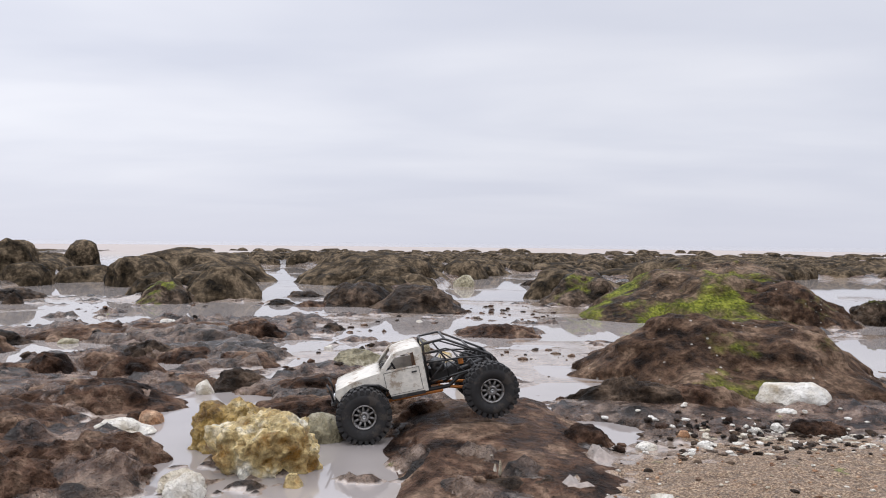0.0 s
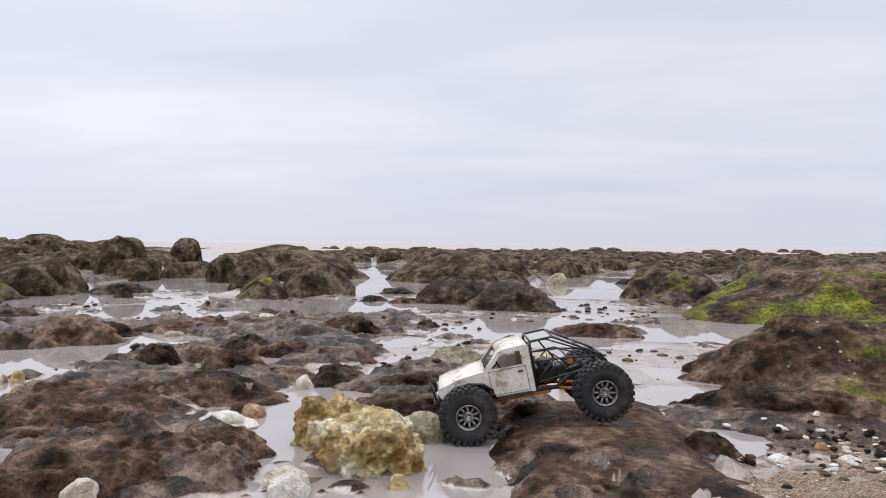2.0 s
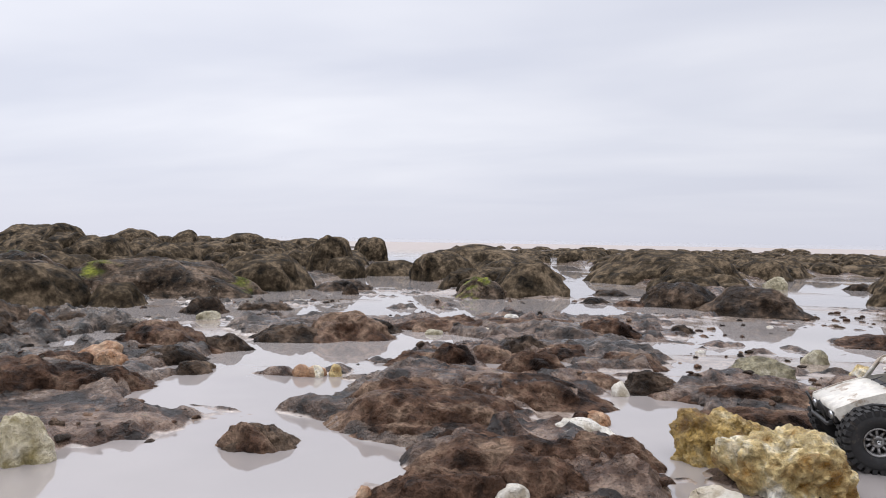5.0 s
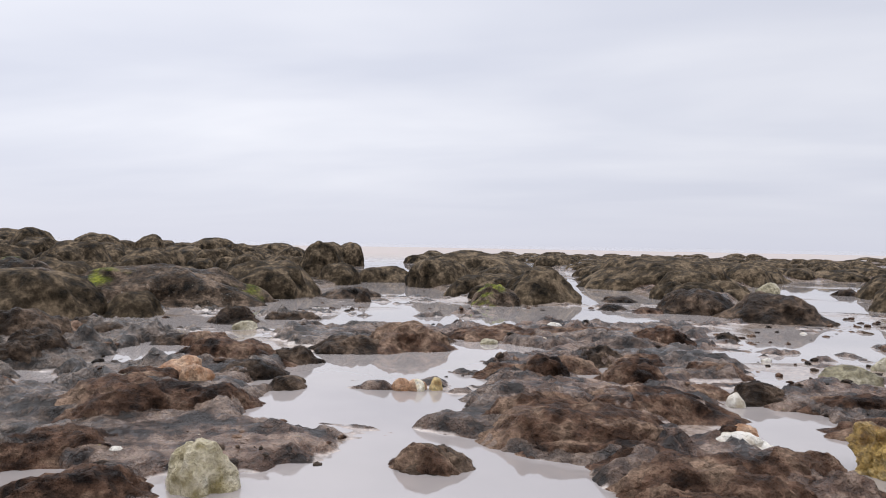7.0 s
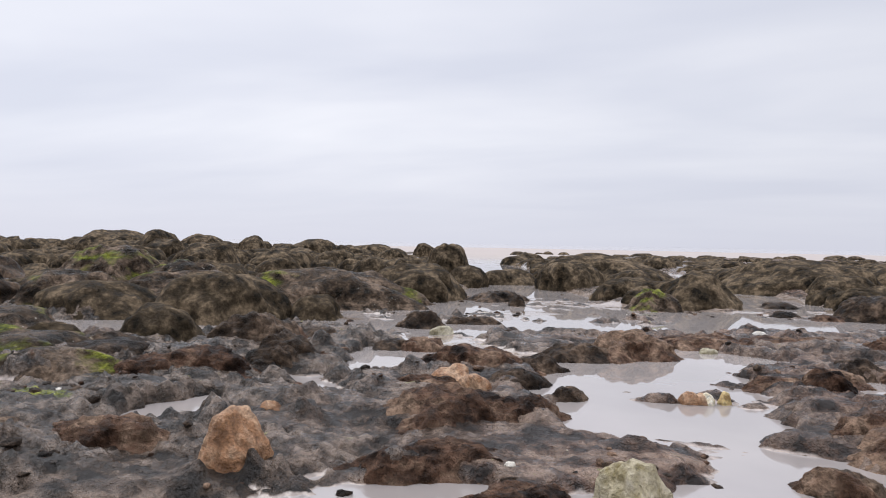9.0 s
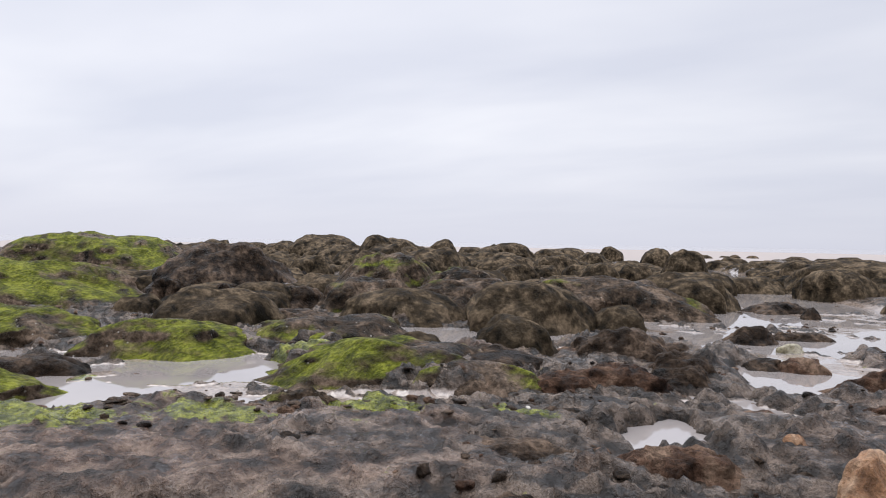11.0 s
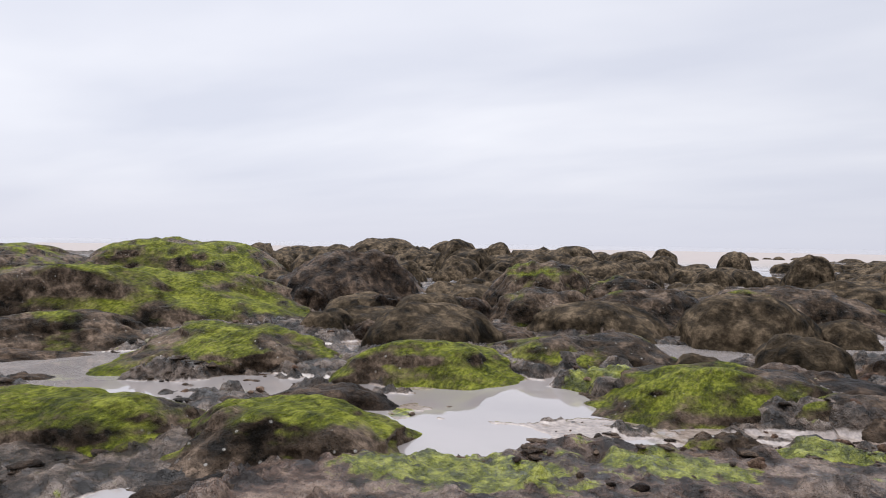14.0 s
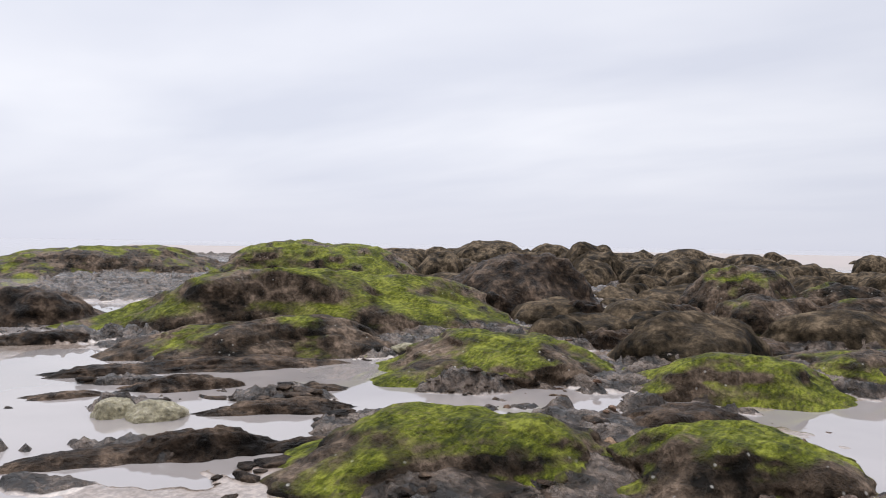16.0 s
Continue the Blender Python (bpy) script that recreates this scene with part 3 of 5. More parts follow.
for k, (x, y, w, d, h, turn, mat) in enumerate([
    (-5.50, 3.25, 0.36, 0.22, 0.27, 48, ROCK_THIN), (-5.93, 1.15, 0.44, 0.26, 0.165, 42, ROCK_GREEN), (-7.05, 0.85, 0.62, 0.24, 0.17, 58, ROCK_THIN),
    (-7.65, 1.68, 1.14, 0.50, 0.39, 54, ROCK_GREEN), (-11.4, 5.0, 1.26, 0.75, 0.56, 50, ROCK_GREEN), (-7.48, 3.73, 0.66, 0.46, 0.50, 41, ROCK),
    (-5.99, 3.06, 0.25, 0.18, 0.17, 33, ROCK), (-5.82, 3.88, 0.41, 0.29, 0.42, 26, ROCK_MOSS), (-5.28, 4.08, 0.38, 0.26, 0.31, 20, ROCK_THIN),
    (-4.78, 0.38, 0.30, 0.18, 0.120, 48, ROCK_GREEN), (-5.33, 0.12, 0.39, 0.20, 0.130, 46, ROCK_GREEN), (-5.12, 1.42, 0.36, 0.20, 0.145, 36, ROCK_GREEN),
    (-4.73, 2.03, 0.44, 0.22, 0.145, 30, ROCK_MOSS)]):
    rock("clay_mound", MOUND if mat not in (ROCK, ROCK_FAR) else BARE, x, y, w, d, h, turn, mat, 6 if y < 1.2 and h < 0.25 else 5, 23 + k, layer=0.05, square=2.5, flare=0.2, lump=0.15, rag=0.05)
for k, (x, y, w, d, h, turn, mat) in enumerate([
    (-3.62, 1.55, 0.23, 0.14, 0.10, 4, ROCK_MOSS), (-14.8, 3.8, 1.9, 0.94, 0.44, 64, ROCK_MOSS), (-9.05, 0.58, 0.39, 0.24, 0.22, 69, ROCK),
    (-12.99, 10.97, 0.92, 0.74, 0.59, 49, ROCK_FAR), (-13.5, 14.27, 0.71, 0.57, 0.55, 43, ROCK_FAR), (-12.34, 14.67, 0.42, 0.34, 0.54, 39, ROCK_FAR),
    (-9.84, 13.44, 0.70, 0.56, 0.48, 35, ROCK_FAR), (-8.91, 14.46, 0.56, 0.45, 0.40, 31, ROCK_FAR), (-9.51, 19.05, 0.38, 0.30, 0.42, 26, ROCK_FAR),
    (-9.39, 8.29, 0.39, 0.35, 0.55, 28, ROCK_FAR), (-6.34, 12.65, 0.33, 0.26, 0.43, 27, ROCK_FAR), (-4.49, 7.5, 0.3, 0.25, 0.44, 31, ROCK_FAR)]):
    rock("clay_mound", BARE, x, y, w, d, h, turn, mat, 5, 43 + k, lump=0.12, rag=0.03, flare=0.0)
rock("brown_rock", "low flat reddish brown clay rock under the truck", 0.12, 1.60, 0.20, 0.40, 0.047, 4, BROWN, 6, 12, square=5, lump=0.15, rag=0.18, ridge=0.5)
# loose boulders and stones
rock("flint_boulder", "pitted yellow and white flint boulder", -0.345, 1.42, 0.105, 0.080, 0.095, 13, FLINT, 6, 5, square=3.0, lump=0.26, rag=0.16, facet=0.85, flare=-0.15, ridge=0.8)
rock("flint_boulder", "pitted yellow flint boulder", -0.455, 1.57, 0.098, 0.06, 0.098, 14, OCHRE, 6, 8, square=3.0, lump=0.26, rag=0.16, facet=0.85, flare=-0.15, ridge=0.8)
rock("orange_boulder", "rough orange sandstone boulder", -2.46, 0.94, 0.072, 0.06, 0.10, 37, ORANGE, 5, 6, facet=0.75, lump=0.15, flare=0.1)
rock("pale_boulder", "pale green and white flint boulder", -1.72, 1.07, 0.068, 0.055, 0.095, 6, CREAM, 5, 9, facet=0.8, flare=0.1)
rock("brown_rock", "low crumbling reddish brown clay rock in wet mud", -0.04, 1.82, 0.056, 0.041, 0.063, 0, BROWN, 5, 101, square=3.2, lump=0.22, rag=0.15, ridge=0.7, flare=0.15)
rock("dark_rock", "low wet dark brown rock standing in shallow water", -0.62, 2.22, 0.072, 0.060, 0.059, 15, ROCK, 5, 102, square=3.2, lump=0.22, rag=0.15, ridge=0.7, flare=0.15)
rock("dark_rock", "low wet dark brown rock standing in shallow water", -1.21, 2.54, 0.085, 0.072, 0.059, 25, BROWN, 5, 103, square=3.2, lump=0.22, rag=0.15, ridge=0.7, flare=0.15)
rock("dark_rock", "low wet dark brown rock standing in shallow water", -1.12, 2.73, 0.089, 0.075, 0.076, 22, ROCK, 5, 104, square=3.2, lump=0.22, rag=0.15, ridge=0.7, flare=0.15)
rock("brown_rock", "low crumbling reddish brown clay rock in wet mud", -1.65, 3.33, 0.186, 0.098, 0.068, 26, BROWN, 5, 105, square=3.2, lump=0.22, rag=0.15, ridge=0.7, flare=0.15)
rock("brown_rock", "low crumbling reddish brown clay rock in wet mud", -1.26, 3.37, 0.245, 0.103, 0.079, 20, BROWN, 5, 106, square=3.2, lump=0.22, rag=0.15, ridge=0.7, flare=0.15)
rock("brown_rock", "low crumbling reddish brown clay rock in wet mud", -0.88, 3.35, 0.144, 0.091, 0.096, 14, BROWN, 5, 107, square=3.2, lump=0.22, rag=0.15, ridge=0.7, flare=0.15)
rock("brown_rock", "low crumbling reddish brown clay rock in wet mud", -0.96, 2.71, 0.101, 0.074, 0.052, 19, BROWN, 5, 108, square=3.2, lump=0.22, rag=0.15, ridge=0.7, flare=0.15)
rock("brown_rock", "low crumbling reddish brown clay rock in wet mud", -0.78, 2.22, 0.076, 0.056, 0.040, 19, BROWN, 5, 109, square=3.2, lump=0.22, rag=0.15, ridge=0.7, flare=0.15)
rock("brown_rock", "low crumbling reddish brown clay rock in wet mud", -0.71, 2.60, 0.097, 0.061, 0.057, 15, BROWN, 5, 110, square=3.2, lump=0.22, rag=0.15, ridge=0.7, flare=0.15)
rock("dark_rock", "low wet dark brown rock standing in shallow water", -1.93, 3.08, 0.136, 0.086, 0.068, 32, ROCK, 5, 111, square=3.2, lump=0.22, rag=0.15, ridge=0.7, flare=0.15)
rock("brown_rock", "low crumbling reddish brown clay rock in wet mud", 0.27, 3.56, 0.170, 0.107, 0.057, -5, BROWN, 5, 112, square=3.2, lump=0.22, rag=0.15, ridge=0.7, flare=0.15)
rock("dark_rock", "low wet dark brown rock standing in shallow water", -1.14, 5.92, 0.104, 0.087, 0.055, 11, ROCK, 4, 113, square=3.2, lump=0.22, rag=0.15, ridge=0.7, flare=0.15)
rock("dark_rock", "low wet dark brown rock standing in shallow water", -1.15, 5.15, 0.082, 0.061, 0.045, 12, ROCK, 4, 114, square=3.2, lump=0.22, rag=0.15, ridge=0.7, flare=0.15)
rock("brown_rock", "low crumbling reddish brown clay rock in wet mud", -0.92, 5.04, 0.086, 0.064, 0.043, 10, BROWN, 4, 115, square=3.2, lump=0.22, rag=0.15, ridge=0.7, flare=0.15)
rock("dark_rock", "low wet dark brown rock standing in shallow water", -0.56, 3.68, 0.051, 0.043, 0.038, 8, ROCK, 4, 116, square=3.2, lump=0.22, rag=0.15, ridge=0.7, flare=0.15)
rock("dark_rock", "low wet dark brown rock standing in shallow water", -3.24, 5.38, 0.191, 0.141, 0.086, 31, ROCK, 5, 117, square=3.2, lump=0.22, rag=0.15, ridge=0.7, flare=0.15)
rock("brown_rock", "low crumbling reddish brown clay rock in wet mud", -0.32, 2.17, 0.189, 0.090, 0.055, 7, BROWN, 5, 118, square=3.2, lump=0.22, rag=0.15, ridge=0.7, flare=0.15)
rock("brown_rock", "low crumbling reddish brown clay rock in wet mud", -0.33, 1.89, 0.161, 0.068, 0.049, 9, BROWN, 5, 119, square=3.2, lump=0.22, rag=0.15, ridge=0.7, flare=0.15)
rock("brown_rock", "low crumbling reddish brown clay rock in wet mud", -0.12, 1.92, 0.064, 0.040, 0.047, 3, BROWN, 5, 120, square=3.2, lump=0.22, rag=0.15, ridge=0.7, flare=0.15)
rock("dark_rock", "low wet dark brown rock standing in shallow water", -1.10, 1.67, 0.194, 0.123, 0.075, 33, BROWN, 5, 121, square=3.2, lump=0.22, rag=0.15, ridge=0.7, flare=0.15)
rock("brown_rock", "low crumbling reddish brown clay rock in wet mud", -0.95, 1.93, 0.194, 0.102, 0.079, 26, BROWN, 5, 122, square=3.2, lump=0.22, rag=0.15, ridge=0.7, flare=0.15)
rock("brown_rock", "low crumbling reddish brown clay rock in wet mud", -0.83, 1.34, 0.140, 0.081, 0.072, 31, BROWN, 5, 123, square=3.2, lump=0.22, rag=0.15, ridge=0.7, flare=0.15)
rock("brown_rock", "low crumbling reddish brown clay rock in wet mud", -0.67, 1.43, 0.105, 0.055, 0.072, 24, BROWN, 5, 124, square=3.2, lump=0.22, rag=0.15, ridge=0.7, flare=0.15)
rock("flat_stone", "flat pale stone stained green lying on brown mud", -0.30, 2.58, 0.115, 0.057, 0.067, 6, PALE_GREEN, 5, 125, square=2.2, lump=0.14, rag=0.04, facet=0.85, flare=0.0)
rock("pebble", "pale green flint pebble in shallow water", -0.09, 2.93, 0.052, 0.036, 0.050, 1, PALE_GREEN, 4, 126, square=2.2, lump=0.14, rag=0.04, facet=0.85, flare=0.0)
rock("pebble", "yellow flint pebble in shallow water", 0.01, 2.69, 0.038, 0.026, 0.046, -1, FLINT, 4, 127, square=2.2, lump=0.14, rag=0.04, facet=0.85, flare=0.0)
rock("flint_stone", "rounded yellow and white flint stone in a pool", 0.10, 2.23, 0.064, 0.052, 0.062, -4, FLINT, 4, 128, square=2.2, lump=0.14, rag=0.04, facet=0.85, flare=0.0)
rock("pebble", "white chalk pebble lying on wet mud", -0.08, 2.39, 0.019, 0.015, 0.027, 1, CHALK, 4, 129, square=2.2, lump=0.14, rag=0.04, facet=0.85, flare=0.0)
rock("pebble", "white chalk pebble lying on wet mud", -0.70, 2.12, 0.030, 0.024, 0.037, 18, CHALK, 4, 130, square=2.2, lump=0.14, rag=0.04, facet=0.85, flare=0.0)
rock("pebble", "orange sandstone pebble on wet mud", -0.72, 1.77, 0.037, 0.030, 0.033, 21, ORANGE, 4, 131, square=2.2, lump=0.14, rag=0.04, facet=0.85, flare=0.0)
rock("chalk_slab", "flat white chalk slab half sunk in wet mud", -0.73, 1.67, 0.065, 0.046, 0.021, 23, CHALK, 5, 132, square=2.2, lump=0.14, rag=0.04, facet=0.85, flare=0.0)
rock("pebble", "white chalk pebble lying on wet mud", -0.45, 1.26, 0.040, 0.028, 0.039, 18, CHALK, 5, 133, square=2.2, lump=0.14, rag=0.04, facet=0.85, flare=0.0)
rock("pebble", "yellow flint pebble in shallow water", -0.27, 1.32, 0.020, 0.016, 0.024, 10, FLINT, 4, 134, square=2.2, lump=0.14, rag=0.04, facet=0.85, flare=0.0)
rock("green_flint", "smooth pale green flint stone standing in a pool", -0.27, 1.64, 0.053, 0.048, 0.058, 8, PALE_GREEN, 5, 135, square=2.2, lump=0.14, rag=0.04, facet=0.85, flare=0.0)
rock("pebble", "white chalk pebble lying on wet mud", -1.39, 3.64, 0.051, 0.036, 0.039, 20, CHALK, 4, 136, square=2.2, lump=0.14, rag=0.04, facet=0.85, flare=0.0)
rock("pebble", "pale green flint pebble in shallow water", -1.62, 3.11, 0.046, 0.032, 0.025, 27, PALE_GREEN, 4, 137, square=2.2, lump=0.14, rag=0.04, facet=0.85, flare=0.0)
rock("dark_rock", "low wet dark brown rock standing in shallow water", 0.55, 2.03, 0.151, 0.063, 0.078, -16, ROCK, 5, 138, square=3.2, lump=0.22, rag=0.15, ridge=0.7, flare=0.15)
rock("dark_rock", "low wet dark brown rock standing in shallow water", 0.72, 1.99, 0.118, 0.050, 0.073, -21, BROWN, 5, 139, square=3.2, lump=0.22, rag=0.15, ridge=0.7, flare=0.15)
rock("chalk_stone", "large worn white chalk stone lying on dark gravel", 0.98, 2.20, 0.066, 0.040, 0.053, -25, CHALK, 5, 140, square=2.2, lump=0.14, rag=0.04, facet=0.85, flare=0.0)
rock("chalk_stone", "large worn white chalk stone lying on dark gravel", 0.99, 2.02, 0.109, 0.055, 0.065, -27, CHALK, 5, 141, square=2.2, lump=0.14, rag=0.04, facet=0.85, flare=0.0)
rock("brown_stone", "smooth dark brown stone on shell gravel", 0.88, 1.69, 0.061, 0.032, 0.037, -29, BROWN, 5, 142, square=3.2, lump=0.22, rag=0.15, ridge=0.7, flare=0.15)
rock("weedy_rock", "low rock covered in bright green weed", 2.56, 4.23, 0.166, 0.133, 0.120, -32, ROCK_MOSS, 5, 143, square=3.2, lump=0.22, rag=0.15, ridge=0.7, flare=0.15)
rock("dark_rock", "low wet dark brown rock standing in shallow water", 0.99, 7.86, 0.103, 0.086, 0.075, -7, ROCK, 4, 144, square=3.2, lump=0.22, rag=0.15, ridge=0.7, flare=0.15)
rock("pale_rock", "small pale tan rock beside a sandy channel", 0.22, 7.53, 0.118, 0.095, 0.119, -2, PALE_GREEN, 4, 145, square=2.2, lump=0.14, rag=0.04, facet=0.85, flare=0.0)
rock("dark_rock", "low wet dark brown rock standing in shallow water", 0.16, 1.29, 0.102, 0.065, 0.040, -9, ROCK, 5, 146, square=3.2, lump=0.22, rag=0.15, ridge=0.7, flare=0.15)
rock("brown_rock", "low crumbling reddish brown clay rock in wet mud", 0.32, 1.61, 0.056, 0.042, 0.056, -13, BROWN, 5, 147, square=3.2, lump=0.22, rag=0.15, ridge=0.7, flare=0.15)
rock("brown_rock", "low crumbling reddish brown clay rock in wet mud", 0.01, 1.63, 0.054, 0.034, 0.039, -1, BROWN, 5, 148, square=3.2, lump=0.22, rag=0.15, ridge=0.7, flare=0.15)
rock("brown_rock", "low crumbling reddish brown clay rock in wet mud", 0.08, 1.48, 0.089, 0.066, 0.030, -4, BROWN, 5, 149, square=3.2, lump=0.22, rag=0.15, ridge=0.7, flare=0.15)
rock("dark_rock", "low wet dark brown rock standing in shallow water", -3.10, 3.41, 0.107, 0.090, 0.101, 39, ROCK, 4, 150, square=3.2, lump=0.22, rag=0.15, ridge=0.7, flare=0.15)
rock("pale_stone", "pale stone stained green lying in a pool", -2.88, 3.16, 0.077, 0.039, 0.046, 39, PALE_GREEN, 4, 151, square=2.2, lump=0.14, rag=0.04, facet=0.85, flare=0.0)
rock("dark_rock", "low wet dark brown rock standing in shallow water", -2.97, 3.66, 0.061, 0.045, 0.045, 36, ROCK, 4, 152, square=3.2, lump=0.22, rag=0.15, ridge=0.7, flare=0.15)
rock("dark_rock", "low wet dark brown rock standing in shallow water", -2.87, 3.73, 0.092, 0.068, 0.049, 34, ROCK, 4, 153, square=3.2, lump=0.22, rag=0.15, ridge=0.7, flare=0.15)
rock("dark_rock", "low wet dark brown rock standing in shallow water", -3.29, 2.67, 0.080, 0.067, 0.077, 48, ROCK, 4, 154, square=3.2, lump=0.22, rag=0.15, ridge=0.7, flare=0.15)
rock("dark_rock", "low wet dark brown rock standing in shallow water", -2.90, 2.62, 0.076, 0.056, 0.044, 44, ROCK, 4, 155, square=3.2, lump=0.22, rag=0.15, ridge=0.7, flare=0.15)
rock("brown_rock", "low crumbling reddish brown clay rock in wet mud", -2.76, 2.71, 0.063, 0.053, 0.049, 42, BROWN, 4, 156, square=3.2, lump=0.22, rag=0.15, ridge=0.7, flare=0.15)
rock("brown_rock", "low crumbling reddish brown clay rock in wet mud", -2.11, 2.71, 0.150, 0.095, 0.068, 33, ROCK, 5, 157, square=3.2, lump=0.22, rag=0.15, ridge=0.7, flare=0.15)
rock("brown_rock", "low crumbling reddish brown clay rock in wet mud", -1.93, 2.84, 0.153, 0.097, 0.117, 29, BROWN, 5, 158, square=3.2, lump=0.22, rag=0.15, ridge=0.7, flare=0.15)
rock("dark_rock", "low wet dark brown rock standing in shallow water", -2.20, 2.35, 0.082, 0.060, 0.066, 38, ROCK, 5, 159, square=3.2, lump=0.22, rag=0.15, ridge=0.7, flare=0.15)
rock("dark_rock", "low wet dark brown rock standing in shallow water", -2.00, 1.92, 0.049, 0.036, 0.044, 41, ROCK, 4, 160, square=3.2, lump=0.22, rag=0.15, ridge=0.7, flare=0.15)
rock("dark_rock", "low wet dark brown rock standing in shallow water", -2.20, 2.04, 0.112, 0.071, 0.057, 42, ROCK, 5, 161, square=3.2, lump=0.22, rag=0.15, ridge=0.7, flare=0.15)
rock("orange_stone", "orange sandstone piece lying on wet mud", -2.38, 1.94, 0.088, 0.062, 0.060, 47, ORANGE, 5, 162, square=2.2, lump=0.14, rag=0.04, facet=0.85, flare=0.0)
rock("brown_rock", "low crumbling reddish brown clay rock in wet mud", -2.06, 1.61, 0.111, 0.070, 0.068, 47, BROWN, 5, 163, square=3.2, lump=0.22, rag=0.15, ridge=0.7, flare=0.15)
rock("brown_rock", "low crumbling reddish brown clay rock in wet mud", -2.21, 1.50, 0.179, 0.113, 0.107, 52, BROWN, 5, 164, square=3.2, lump=0.22, rag=0.15, ridge=0.7, flare=0.15)
rock("orange_stone", "orange sandstone piece lying on wet mud", -1.62, 2.03, 0.040, 0.028, 0.031, 32, ORANGE, 4, 165, square=2.2, lump=0.14, rag=0.04, facet=0.85, flare=0.0)
rock("pale_stone", "pale stone stained green lying in a pool", -1.56, 2.05, 0.024, 0.017, 0.033, 31, FLINT, 4, 166, square=2.2, lump=0.14, rag=0.04, facet=0.85, flare=0.0)
rock("dark_rock", "low wet dark brown rock standing in shallow water", -1.36, 1.33, 0.062, 0.052, 0.044, 37, ROCK, 5, 167, square=3.2, lump=0.22, rag=0.15, ridge=0.7, flare=0.15)
rock("dark_rock", "low wet dark brown rock standing in shallow water", -1.74, 1.19, 0.038, 0.024, 0.017, 50, ROCK, 4, 168, square=3.2, lump=0.22, rag=0.15, ridge=0.7, flare=0.15)
rock("dark_rock", "low wet dark brown rock standing in shallow water", -2.99, 4.99, 0.054, 0.045, 0.091, 28, ROCK, 4, 169, square=3.2, lump=0.22, rag=0.15, ridge=0.7, flare=0.15)
rock("brown_rock", "low crumbling reddish brown clay rock in wet mud", -1.20, 1.75, 0.139, 0.073, 0.087, 26, BROWN, 5, 170, square=3.2, lump=0.22, rag=0.15, ridge=0.7, flare=0.15)
rock("dark_rock", "low wet dark brown rock standing in shallow water", -1.01, 1.58, 0.116, 0.049, 0.073, 22, BROWN, 5, 171, square=3.2, lump=0.22, rag=0.15, ridge=0.7, flare=0.15)
rock("brown_rock", "low crumbling reddish brown clay rock in wet mud", -0.95, 1.49, 0.109, 0.058, 0.044, 21, BROWN, 5, 173, square=3.2, lump=0.22, rag=0.15, ridge=0.7, flare=0.15)
rock("brown_rock", "low crumbling reddish brown clay rock in wet mud", -0.89, 1.17, 0.102, 0.054, 0.058, 24, BROWN, 5, 174, square=3.2, lump=0.22, rag=0.15, ridge=0.7, flare=0.15)
rock("brown_rock", "low crumbling reddish brown clay rock in wet mud", -0.76, 1.24, 0.093, 0.049, 0.072, 17, BROWN, 5, 175, square=3.2, lump=0.22, rag=0.15, ridge=0.7, flare=0.15)
rock("brown_rock", "low crumbling reddish brown clay rock in wet mud", -0.71, 1.37, 0.075, 0.040, 0.075, 14, BROWN, 5, 176, square=3.2, lump=0.22, rag=0.15, ridge=0.7, flare=0.15)
rock("dark_rock", "low wet dark brown rock standing in shallow water", -1.38, 1.62, 0.054, 0.034, 0.034, 32, ROCK, 5, 177, square=3.2, lump=0.22, rag=0.15, ridge=0.7, flare=0.15)
rock("pebble", "white chalk pebble lying on wet mud", -0.78, 1.18, 0.034, 0.024, 0.034, 19, CHALK, 4, 178, square=2.2, lump=0.14, rag=0.04, facet=0.85, flare=0.0)
rock("pebble", "white chalk pebble lying on wet mud", -0.86, 1.15, 0.027, 0.019, 0.031, 23, CHALK, 4, 179, square=2.2, lump=0.14, rag=0.04, facet=0.85, flare=0.0)
rock("pebble", "orange sandstone pebble on wet mud", -1.02, 1.13, 0.018, 0.013, 0.019, 30, ORANGE, 4, 180, square=2.2, lump=0.14, rag=0.04, facet=0.85, flare=0.0)
rock("chalk_slab", "flat white chalk slab half sunk in wet mud", -0.75, 1.66, 0.061, 0.037, 0.030, 13, CHALK, 5, 181, square=2.2, lump=0.14, rag=0.04, facet=0.85, flare=0.0)
rock("pebble", "white chalk pebble lying on wet mud", -0.47, 1.30, 0.050, 0.030, 0.033, 4, CHALK, 5, 182, square=2.2, lump=0.14, rag=0.04, facet=0.85, flare=0.0)
rock("brown_rock", "low crumbling reddish brown clay rock in wet mud", -0.75, 1.77, 0.029, 0.022, 0.031, 12, BROWN, 4, 183, square=3.2, lump=0.22, rag=0.15, ridge=0.7, flare=0.15)
rock("dark_rock", "low wet dark brown rock standing in shallow water", -3.52, 2.46, 0.150, 0.111, 0.105, 39, ROCK, 5, 184, square=3.2, lump=0.22, rag=0.15, ridge=0.7, flare=0.15)
rock("dark_rock", "low wet dark brown rock standing in shallow water", -3.05, 1.93, 0.099, 0.063, 0.094, 38, ROCK, 5, 185, square=3.2, lump=0.22, rag=0.15, ridge=0.7, flare=0.15)
rock("dark_rock", "low wet dark brown rock standing in shallow water", -2.76, 1.56, 0.089, 0.056, 0.048, 39, BROWN, 5, 186, square=3.2, lump=0.22, rag=0.15, ridge=0.7, flare=0.15)
rock("dark_rock", "low wet dark brown rock standing in shallow water", -3.50, 2.81, 0.113, 0.084, 0.071, 35, ROCK, 5, 187, square=3.2, lump=0.22, rag=0.15, ridge=0.7, flare=0.15)
